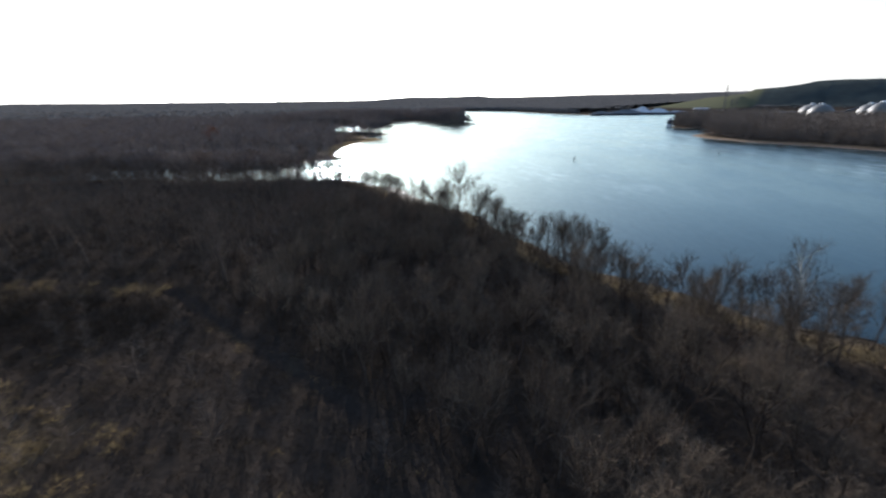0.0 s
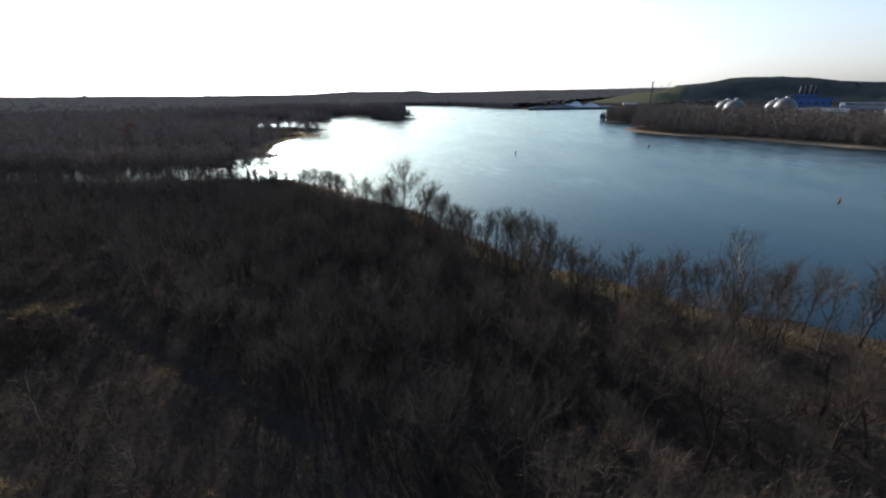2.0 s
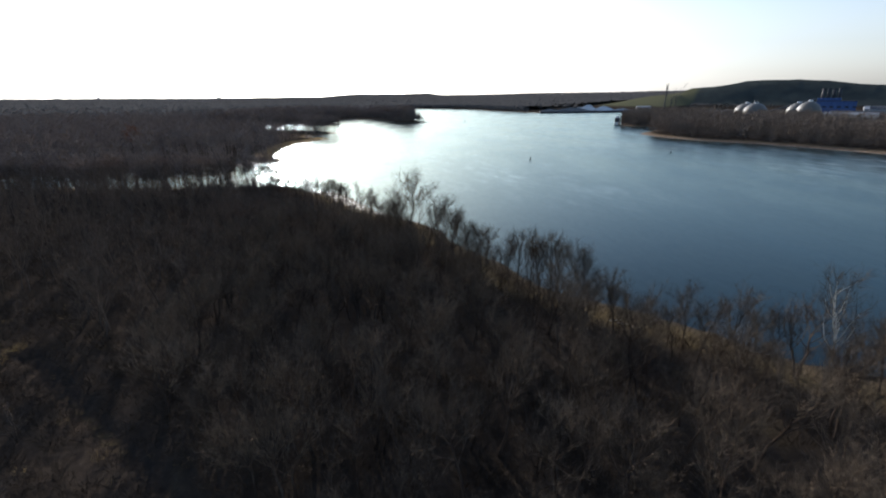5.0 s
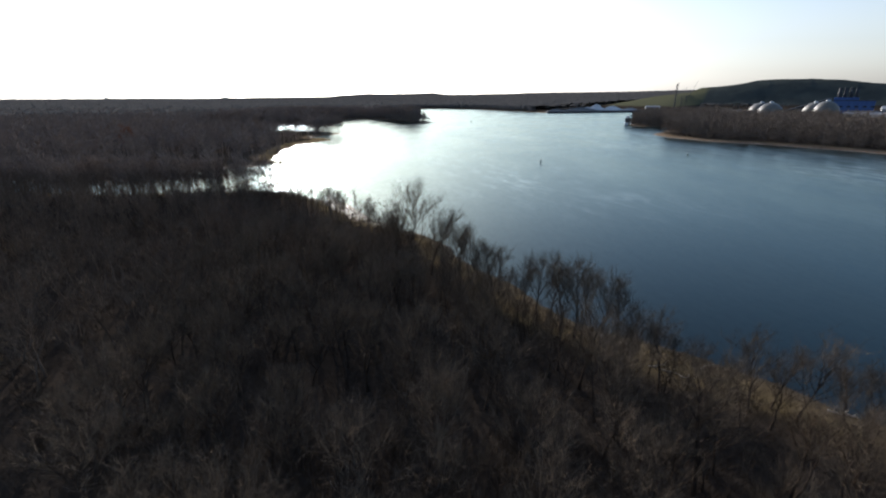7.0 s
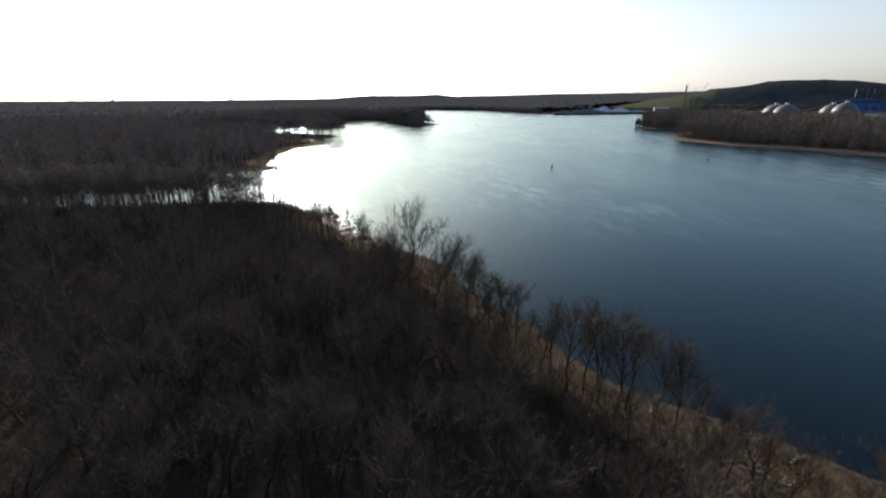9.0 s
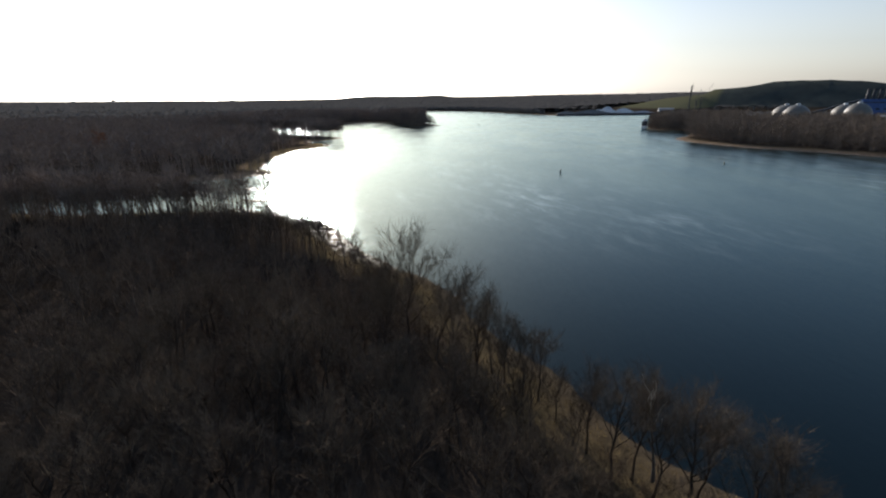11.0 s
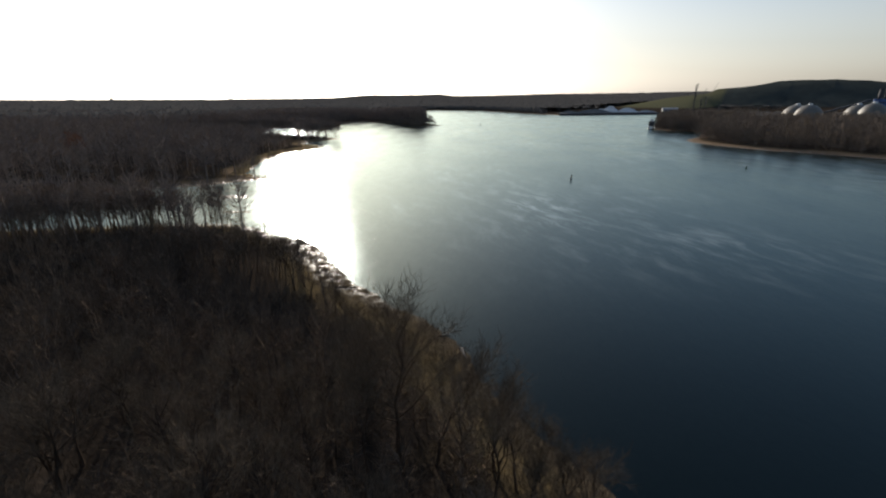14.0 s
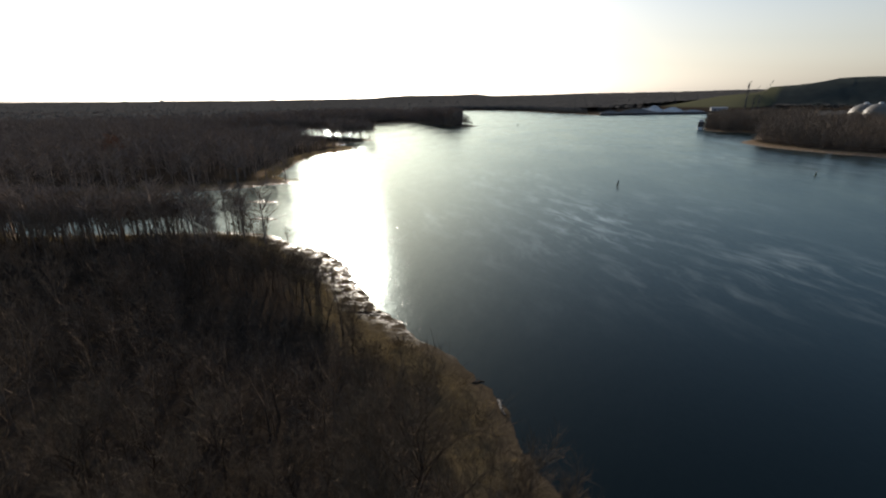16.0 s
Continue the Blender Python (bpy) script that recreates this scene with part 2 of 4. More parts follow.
GREY = plain("grey_cladding", (0.22, 0.23, 0.24), (0.38, 0.38, 0.38), 0.2, 0.6)
GRIT = plain("quay_grit", (0.10, 0.10, 0.10), (0.18, 0.18, 0.175), 0.15, 0.95)
SALT = plain("white_heap", (0.45, 0.46, 0.47), (0.66, 0.66, 0.66), 0.15, 0.9)
GLASS_DARK = plain("window_glass", (0.02, 0.025, 0.03), (0.04, 0.05, 0.055), 0.2, 0.15)
BUOY_GREEN = plain("buoy_green", (0.012, 0.05, 0.03), (0.02, 0.085, 0.05), 2.0, 0.5)
BUOY_RED = plain("buoy_red", (0.22, 0.03, 0.02), (0.34, 0.05, 0.035), 2.0, 0.5)


# ---- mesh helpers ----
def mesh_of(name, verts, tris, mats, slots=None, smooth=False):
    """A mesh from arrays of points and triangles (or quads)."""
    verts, tris = np.asarray(verts, np.float32), np.asarray(tris, np.int32)
    k = tris.shape[1]
    me = bpy.data.meshes.new(name)
    me.vertices.add(len(verts))
    me.vertices.foreach_set("co", verts.ravel())
    me.loops.add(len(tris) * k)
    me.loops.foreach_set("vertex_index", tris.ravel())
    me.polygons.add(len(tris))
    me.polygons.foreach_set("loop_start", np.arange(0, len(tris) * k, k, dtype=np.int32))
    if smooth:
        me.polygons.foreach_set("use_smooth", np.ones(len(tris), bool))
    for m in mats:
        me.materials.append(m)
    if slots is not None:
        me.polygons.foreach_set("material_index", np.asarray(slots, np.int32))
    me.update(calc_edges=True)
    return me


def part(name, bm, mat, parent, label="", smooth=False):
    """One mesh object under a thing or under a part."""
    me = bpy.data.meshes.new(name)
    if smooth:
        for f in bm.faces:
            f.smooth = True
    bm.to_mesh(me)
    bm.free()
    me.materials.append(mat)
    ob = new(name, me)
    ob.parent = parent
    return tagged(ob, label)


def thing(name, m, label, category, group=""):
    ob = new(name)
    ob.matrix_basis = m
    return tagged(ob, label, category, group)


def add_box(bm, cx, cy, cz, sx, sy, sz, rot=None, bevel=0.0):
    m = Matrix.Translation((cx, cy, cz)) @ (rot or Matrix()) @ Matrix.Diagonal((sx, sy, sz, 1))
    vs = bmesh.ops.create_cube(bm, size=1.0, matrix=m)["verts"]
    if bevel:
        es = list({e for v in vs for e in v.link_edges})
        bmesh.ops.bevel(bm, geom=es, offset=bevel, segments=1, affect="EDGES")
    return bm


def add_tube(bm, a, b, r0, r1, n=10):
    a, b = Vector(a), Vector(b)
    m = Matrix.Translation((a + b) / 2) @ (b - a).to_track_quat("Z", "Y").to_matrix().to_4x4()
    bmesh.ops.create_cone(bm, cap_ends=True, segments=n, radius1=r0, radius2=r1, depth=(b - a).length, matrix=m)
    return bm


# ---- lie of the land ----
SHORE = [(300, -400), (170, -60), (118, 28), (90, 61), (76, 72.5), (64.7, 80.7), (60, 82.3), (52, 86.3), (46, 92.5), (42.4, 95.6), (38.5, 99.2), (33.7, 102.8), (24, 109.3), (18, 114.2), (13.6, 119.3),
         (12.6, 122.4), (10.6, 126.7), (8, 131.2), (5.2, 135), (1.6, 139.5), (-1.6, 145.3), (-4, 149.8), (-5.8, 155.2), (-9.2, 161.2), (-14.6, 167.8), (-20.8, 172.7), (-26, 178.2), (-32.2, 184.2), (-38.4, 193.8),
         (-42, 199.5), (-47.3, 208.8), (-56, 216.6), (-65, 220.6), (-78.5, 230.5), (-87, 233), (-102, 231), (-124, 227), (-152, 222), (-192, 228), (-226, 219), (-264, 197), (-322, 172),
         (-450, 126), (-700, 100),
         (-700, 106), (-450, 138), (-324, 190), (-276, 222), (-244, 250), (-206, 265), (-184, 280), (-149, 294), (-131, 304), (-110, 324), (-130, 333), (-136, 352),
         (-147, 394), (-151, 440), (-133, 484), (-158, 500), (-163, 524), (-143, 574), (-189, 606), (-236, 626), (-280, 655), (-296, 735), (-276, 790), (-250, 826),
         (-242, 893), (-208, 965), (-156, 915), (-92, 795), (-53, 814), (-80, 880), (-140, 1000), (-210, 1400), (-165, 1790), (-80, 1780), (12, 1684),
         (100, 1480), (160, 1345), (196, 1240), (342, 1280), (452, 1304), (520, 1240), (470, 1100), (360, 950), (292, 870), (268, 822), (252, 780), (240, 748),
         (228, 722), (236, 688), (252, 677), (261, 664), (240, 612), (216, 578), (201, 562), (196, 538), (198, 510), (221, 464), (240, 444), (264, 417), (283, 386), (294, 358), (318, 330), (370, 280), (470, 170), (760, -60),
         (1200, -500), (900, -1100)]
BARS = [(-107, 276, 9, 4), (-135, 266, 20, 4), (-119, 325, 12, 3.5), (-140, 469, 14, 4), (-147, 566, 12, 4), (-92, 249, 8, 2.5), (-172, 270, 20, 4)]


def shore_distance(p):
    """Metres from the waterline, positive on land, for an array of points."""
    p = np.asarray(p, float)[:, :2]
    a = np.array(SHORE, float)
    b = np.roll(a, -1, 0)
    best, inside = np.full(len(p), 1e18), np.zeros(len(p), bool)
    for (ax, ay), (bx, by) in zip(a, b):
        dx, dy = bx - ax, by - ay
        t = np.clip(((p[:, 0] - ax) * dx + (p[:, 1] - ay) * dy) / (dx * dx + dy * dy), 0, 1)
        best = np.minimum(best, (p[:, 0] - ax - t * dx) ** 2 + (p[:, 1] - ay - t * dy) ** 2)
        if dy:
            cross = ((ay > p[:, 1]) != (by > p[:, 1])) & (p[:, 0] < dx * (p[:, 1] - ay) / dy + ax)
            inside ^= cross
    return np.where(inside, -1, 1) * np.sqrt(best)


def waves(x, y, s, seed=0.0):
    """Cheap smooth noise of about -1 to 1 with the wavelength s."""
    k = 2 * np.pi / s
    return (np.sin(k * (x + 0.37 * y) + seed) + np.sin(k * (0.83 * y - 0.29 * x) * 1.31 + 1.7 * seed + 1) + np.sin(k * (0.6 * x + 0.9 * y) * 0.71 + 2.3 * seed + 2)) / 3


def height(p, d=None):
    p = np.asarray(p, float)
    x, y = p[:, 0], p[:, 1]
    if d is None:
        d = shore_distance(p)
    near = np.clip(1.5 - np.hypot(x, y - 100) / 400, 0, 1)
    dd = d + near * (waves(x, y, 17) * 0.9 + waves(x, y, 5.3, 3) * 0.6 + waves(x, y, 3.4, 7) * 0.35) + (1 - near) * waves(x, y, 60, 2) * 2.0
    h = np.interp(dd, [-60, -8, 0, 5, 11, 18, 60, 400], [-4, -1.2, 0, 0.75, 1.7, 2.3, 2.8, 4])
    flat = np.exp(-((x + 47) ** 2 + (y - 203) ** 2) / 32 ** 2) * np.clip(1.3 - d / 13, 0, 1)
    h = np.where(d > 0, h * (1 - 0.85 * flat) + flat * (0.17 + 0.14 * waves(x, y, 6.5, 8)), h)
    h += np.clip(d / 20, 0, 1) * (waves(x, y, 38, 1) * 0.35 + waves(x, y, 9, 5) * 0.14)
    for bx, by, rx, ry in BARS:
        q = ((x - bx) / rx) ** 2 + ((y - by) / ry) ** 2
        h = np.maximum(h, 0.28 - 0.5 * q + waves(x, y, 7, bx) * 0.1)
    r = np.hypot(x, y)
    az = np.degrees(np.arctan2(x, y))
    rise = np.interp(az, [-60, -28, -20, -2, 8, 14, 23, 60], [26, 26, 31, 43, 53, 57, 63, 50])
    h += np.clip((r - 1900) / 2300, 0, 1) ** 1.3 * rise * (1 + 0.06 * waves(x, y, 900, 4))
    # far ridge
    h += 26 * np.interp(az, [-16.5, -15, -12, -9, -5.6, -4.1, -2.6, -1.5], [0, 0.25, 0.7, 0.58, 0.6, 0.78, 0.1, 0]) * np.clip((r - 3600) / 500, 0, 1)
    # drainage ditch through the wood
    s = np.clip(((x + 65) * 51 + (y - 79.5) * -32.5) / (51 ** 2 + 32.5 ** 2), 0, 1)
    ditch = np.exp(-((x + 65 - 51 * s) ** 2 + (y - 79.5 + 32.5 * s) ** 2) / 0.95)
    h = np.where(ditch > 0.02, np.maximum(h - 1.35 * ditch * np.interp(s, [0, 0.55, 1], [1, 0.9, 0.6]), 0.12), h)
    # grass-covered mound beyond the works
    u = (x - 1076) * 0.84 - (y - 1693) * 0.54
    v = (x - 1076) * 0.54 + (y - 1693) * 0.84
    along = np.interp(u, [-400, -300, -275, -190, -100, -40, 40, 110, 228, 330, 450, 640], [0, 42, 66, 73, 89, 92, 91, 86, 71, 67, 58, 0])
    across = 93 - np.clip(np.abs(v - 40) - 55, 0, None) * 0.6 + 2.0 * waves(x, y, 160, 6)
    apron = np.clip((v + 600) * 0.09, 0, 54) * np.interp(u, [-620, -420, -280, -240], [0, 0.75, 1, 0]) * np.interp(v, [100, 300], [1, 0])
    h = np.where(apron > 2, np.maximum(h, apron), h)
    return np.maximum(h, np.minimum(along, across))


def steps(lo, hi, first, last, step, grow):
    """Grid lines: even between first and last, wider and wider outside."""
    mid = list(np.arange(first, last + 0.1, step))
    out, s, a = [], step, last
    while a < hi:
        s *= grow
        a += s
        out.append(a)
    back, s, a = [], step, first
    while a > lo:
        s *= grow
        a -= s
        back.append(a)
    return np.array(back[::-1] + mid + out)


gx, gy = steps(-4900, 4900, -100, 70, 1.25, 1.045), steps(-2500, 4950, 36, 240, 1.25, 1.045)
gp = np.stack(np.meshgrid(gx, gy), -1).reshape(-1, 2)
gz = height(gp)
nx, ny = len(gx), len(gy)
idx = np.arange(nx * ny).reshape(ny, nx)
quads = np.stack([idx[:-1, :-1], idx[:-1, 1:], idx[1:, 1:], idx[1:, :-1]], -1).reshape(-1, 4)
ground = tagged(new("ground", mesh_of("ground", np.column_stack([gp, gz]), quads, [GROUND], smooth=True)),
                "brown leaf-littered woodland soil with straw-coloured grassy banks", "ground", kind="structure")
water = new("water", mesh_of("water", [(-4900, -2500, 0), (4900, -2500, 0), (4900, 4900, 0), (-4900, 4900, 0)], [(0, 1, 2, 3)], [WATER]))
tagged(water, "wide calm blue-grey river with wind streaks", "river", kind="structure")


# ---- bare trees ----
def tube_arrays(pts, radii, n):
    """A tapered tube along points, as arrays."""
    pts = np.asarray(pts, float)
    vs, fs = [], []
    for i, (p, r) in enumerate(zip(pts, radii)):
        t = pts[min(i + 1, len(pts) - 1)] - pts[max(i - 1, 0)]
        t = t / (np.linalg.norm(t) + 1e-9)
        s = np.cross(t, (0.3, 1, 0.2) if abs(t[2]) > 0.8 else (0, 0, 1))
        s /= np.linalg.norm(s) + 1e-9
        w = np.cross(t, s)
        a = np.arange(n) * 2 * np.pi / n
        vs.append(p + r * (np.cos(a)[:, None] * s + np.sin(a)[:, None] * w))
    for i in range(len(pts) - 1):
        for j in range(n):
            a, b = i * n + j, i * n + (j + 1) % n
            fs += [(a, b, b + n), (a, b + n, a + n)]
    return np.concatenate(vs), np.array(fs)


def joined(pieces):
    """Many (points, triangles) as one."""
    vs, fs, k = [], [], 0
    for v, f in pieces:
        vs.append(v)
        fs.append(f + k)
        k += len(v)
    return np.concatenate(vs), np.concatenate(fs)


def slivers(base, way, width, rng):
    """Thin triangles from base points along ways: twigs or blades."""
    side = np.cross(way, rng.normal(size=way.shape))
    side /= np.linalg.norm(side, axis=1)[:, None] + 1e-9
    w = np.asarray(width)[..., None] if np.ndim(width) else width
    v = np.stack([base - side * w / 2, base + side * w / 2, base + way], 1).reshape(-1, 3)
    return v, np.arange(len(v)).reshape(-1, 3)


def unit(v):
    return v / (np.linalg.norm(v) + 1e-9)


def bare_tree(seed, h=14.0, spread=0.42, limbs=9, lean=0.06, twigs=900, fork=0.35, twig_w=0.03, sides=6, deep=3, stout=1.0, upward=0.0):
    """A leafless tree of height h: (trunk and limbs, crown of branches and twigs), as arrays."""
    rng = np.random.default_rng(seed)
    wood, fine, tips = [], [], []
    r0 = (0.013 * h + 0.03) * stout
    top = h * rng.uniform(0.62, 0.78)
    drift = rng.normal(size=2) * lean
    zs = np.linspace(0, 1, 7)
    bend = np.cumsum(rng.normal(size=(7, 2)) * 0.028 * h, 0)
    bend -= bend[0]
    line = np.column_stack([drift[0] * zs * h + bend[:, 0] * zs, drift[1] * zs * h + bend[:, 1] * zs, zs * top])
    rad = r0 * (1 - 0.72 * zs)
    rad[0] *= 1.35
    wood.append(tube_arrays(line, rad, sides + 1))
    turn = rng.uniform(0, 6.28)

    def branch(p, way, length, r, level):
        k = 5 if level == 1 else 3
        pts, d = [p], way
        for i in range(k):
            d = unit(d + rng.normal(size=3) * (0.17, 0.18, 0.18)[level - 1] + np.array((0, 0, 0.12)))
            pts.append(pts[-1] + d * length / k)
        if level == 1:
            wood.append(tube_arrays(pts, np.linspace(r, r * 0.28, k + 1), sides - 1))
        elif level == 2 and deep > 2:
            fine.append(tube_arrays(pts[::2] + pts[3:], np.linspace(r, r * 0.3, 3), 3))
        else:
            fine.append(slivers(np.array([p]), np.array([pts[-1] - p]), max(2.2 * r, twig_w * 1.3), rng))
        for i in range(1, k + 1):
            tips.append((pts[i], unit(pts[i] - pts[i - 1]), length, level))
        if level < deep:
            for i in range(2 if level == 1 else 1, k + 1):
                for _ in range(2 if level == 1 else 1):
                    side = unit(rng.normal(size=3) * (1, 1, 0.5))
                    branch(pts[i], unit(unit(pts[i] - pts[i - 1]) * 0.9 + side * 0.62 + np.array((0, 0, 0.1))), length * rng.uniform(0.34, 0.55), r * 0.36, level + 1)

    for i in range(limbs):
        f = min(fork + (1 - fork) * (i + rng.uniform(0, 0.8)) / limbs, 1.0)
        p = np.array([np.interp(f, zs, line[:, c]) for c in range(3)])
        turn += 2.4 + rng.normal() * 0.4
        way = unit(np.array((math.cos(turn), math.sin(turn), 0.75 + 0.9 * f + upward + rng.normal() * 0.15)))
        length = min(h * spread * (1.3 - 0.55 * f) * rng.uniform(0.8, 1.15), (h * 0.9 - p[2]) / max(0.5, way[2]))
        branch(p, way, length, r0 * (0.60 - 0.32 * f) * (0.8 if upward else 1.0), 1)
    tips = [t for t in tips if t[3] > 1] or tips
    pick = rng.integers(0, len(tips), twigs)
    base = np.array([tips[i][0] for i in pick])
    way = np.array([tips[i][1] for i in pick])
    way = way + rng.normal(size=way.shape) * 0.5 + np.array((0, 0, 0.15))
    way /= np.linalg.norm(way, axis=1)[:, None]
    way *= (h * rng.uniform(0.045, 0.13, twigs))[:, None]
    base = base + rng.normal(size=base.shape) * 0.12
    fine.append(slivers(base, way, rng.uniform(0.7, 1.5, twigs) * twig_w, rng))
    wood, fine = joined(wood), joined(fine)
    k = h / np.quantile(fine[0][:, 2], 0.998)
    return (wood[0] * k, wood[1]), (fine[0] * k, fine[1])


def small_tree(seed, h, n, width, trunk=True, low=0.12, stout=0.010):
    """A leafless tree seen from afar: trunk, a few limbs and a broom of twigs."""
    rng = np.random.default_rng(seed)
    bits = []
    if trunk:
        bits.append(tube_arrays([(0, 0, -0.3), (rng.normal() * 0.2, rng.normal() * 0.2, h * 0.45), (rng.normal() * 0.5, rng.normal() * 0.5, h * 0.8)], [stout * h, stout * 0.7 * h, stout * 0.3 * h], 3))
    a, f = rng.uniform(0, 6.28, n), rng.uniform(low, 0.82, n)
    reach = h * rng.uniform(0.14, 0.34, n) * (1.15 - 0.6 * f)
    out = np.column_stack([np.cos(a), np.sin(a), rng.uniform(0.2, 1.6, n)])
    mid = np.column_stack([np.cos(a) * reach * 0.45 * rng.uniform(0, 1, n), np.sin(a) * reach * 0.45 * rng.uniform(0, 1, n), f * h])
    way = out / np.linalg.norm(out, axis=1)[:, None] * (reach * rng.uniform(0.7, 1.3, n))[:, None]
    way[:, 2] = np.minimum(way[:, 2], h - mid[:, 2])
    bits.append(slivers(mid, way, width * rng.uniform(0.5, 1.4, n), rng))
    return joined(bits)


def scatter(kinds, sites, rng, lo=0.8, hi=1.2):
    """Copies of kinds (points, triangles) at sites (x, y, z), each turned and sized by chance, as one."""
    vs, fs, k = [], [], 0
    which = rng.integers(0, len(kinds), len(sites))
    for kind, (v, f) in enumerate(kinds):
        s = sites[which == kind]
        if not len(s):
            continue
        a, sc = rng.uniform(0, 6.28, len(s)), rng.uniform(lo, hi, len(s))
        c, si = np.cos(a) * sc, np.sin(a) * sc
        x = c[:, None] * v[:, 0] - si[:, None] * v[:, 1] + s[:, :1]
        y = si[:, None] * v[:, 0] + c[:, None] * v[:, 1] + s[:, 1:2]
        z = sc[:, None] * v[:, 2] + s[:, 2:3]
        vs.append(np.stack([x, y, z], -1).reshape(-1, 3))
        fs.append((f[None] + (k + np.arange(len(s)) * len(v))[:, None, None]).reshape(-1, 3))
        k += len(s) * len(v)
    return np.concatenate(vs), np.concatenate(fs)


def sites_in(x0, x1, y0, y1, gap, rng, keep=None, shore=7.0):
    """Uneven grid of places on land, at least so far from the water."""
    xs, ys = np.arange(x0, x1, gap), np.arange(y0, y1, gap)
    p = np.stack(np.meshgrid(xs, ys), -1).reshape(-1, 2) + rng.uniform(-0.8, 0.8, (len(xs) * len(ys), 2)) * gap
    if keep is not None:
        p = p[keep(p)]
    d = shore_distance(p)
    p, d = p[d > shore], d[d > shore]
    return np.column_stack([p, height(p, d)]), d


# ---- the woods ----
rng = np.random.default_rng(7)


def in_clearing(p):
    """Low brush and grass west of the ditch."""
    x, y = p[:, 0], p[:, 1]
    edge = (y - 88) * 49 + (x + 62) * 40 < 0        # south-west of the ditch
    return edge & (y < 94 + 4 * np.sin(x * 0.15)) & (x > -170)


def on_flats(p):
    """Open mud and grass round the point of the bank."""
    return np.hypot(p[:, 0] + 44, p[:, 1] - 201) < 30


def in_gold(p):
    """Where golden grass stands in the clearing."""
    x, y = p[:, 0], p[:, 1]
    here = ((y > 75.5) & (y < 82) & (x < -66)) | ((y < 47 - (x + 60) * 0.25) & (x < -38))
    return here & (waves(x, y, 9, 2) + 0.6 * waves(x, y, 3.1, 4) > 0.15)


def behind_flats(p, reach):
    """The low growth round the point, so far inland."""
    return (np.hypot(p[:, 0] + 42, p[:, 1] - 190) < 62) & (p[:, 1] > 150) & (p[:, 0] > -95) & (shore_distance(p) < reach)


def off_ditch(p, gap):
    """Places at least so far from the ditch."""
    x, y = p[:, 0] + 65, p[:, 1] - 79.5
    s = np.clip((x * 51 - y * 32.5) / (51 ** 2 + 32.5 ** 2), 0, 1)
    return np.hypot(x - 51 * s, y + 32.5 * s) > gap


def in_view(p, a0=-60, a1=52):
    az = np.degrees(np.arctan2(p[:, 0], p[:, 1] + 25))
    return (az > a0) & (az < a1)


def open_land(p):
    """Works, yards and the mound: no trees."""
    x, y = p[:, 0], p[:, 1]
    u = (x - 1076) * 0.84 - (y - 1693) * 0.54
    v = (x - 1076) * 0.54 + (y - 1693) * 0.84
    mound = ((u > -300) & (np.abs(v - 40) < 290)) | ((u > -620) & (u < -230) & (v > -560) & (v < 300))
    yards = (x > 372) & (x < 1200) & (y > 560) & (y < 1480) & (y > 1180 - (x - 372) * 0.9)
    quay = (x > 180) & (x < 700) & (y > 1225) & (y < 1425)
    return mound | yards | quay


tree_kinds = []
for k in range(10):
    h = (12.5, 13.5, 11.5, 14.5, 12.0, 13.0, 15.0, 11.0, 14.0, 12.5)[k]
    wood, crown = bare_tree(100 + k, h, (0.46, 0.38, 0.48, 0.36, 0.48, 0.42, 0.36, 0.50, 0.38, 0.46)[k], 8 + k % 4, 0.05, 900, (0.40, 0.48, 0.38, 0.5, 0.43)[k % 5], 0.027)
    base = thing("bare_tree", pose(0, 0, -60), "leafless grey-brown deciduous tree in the riverside wood", "tree", "bare trees of the wood")
    for name, (v, f), mat in (("trunk", wood, BARK), ("crown", crown, TWIG)):
        ob = new(name, mesh_of(name, v, f, [mat], smooth=name == "trunk"))
        ob.parent = base
    tree_kinds.append((base, h))


shore_kinds = []
for k in range(7):
    h = (13.0, 14.0, 12.5, 13.5, 12.0, 14.5, 13.0)[k]
    wood, crown = bare_tree(900 + k, h, (0.36, 0.30, 0.40, 0.33, 0.42, 0.30, 0.37)[k], 12 + k % 3, 0.04, 1500, (0.36, 0.44, 0.32, 0.40, 0.34)[k % 5], 0.024, 6, 3, 0.85, 0.5)
    base = thing("bare_tree", pose(0, 0, -60), "leafless tree standing at the edge of the grassy bank", "tree", "bare trees of the wood")
    for name, (v, f), mat in (("trunk", wood, BARK), ("crown", crown, TWIG)):
        ob = new(name, mesh_of(name, v, f, [mat], smooth=name == "trunk"))
        ob.parent = base
    shore_kinds.append((base, h))
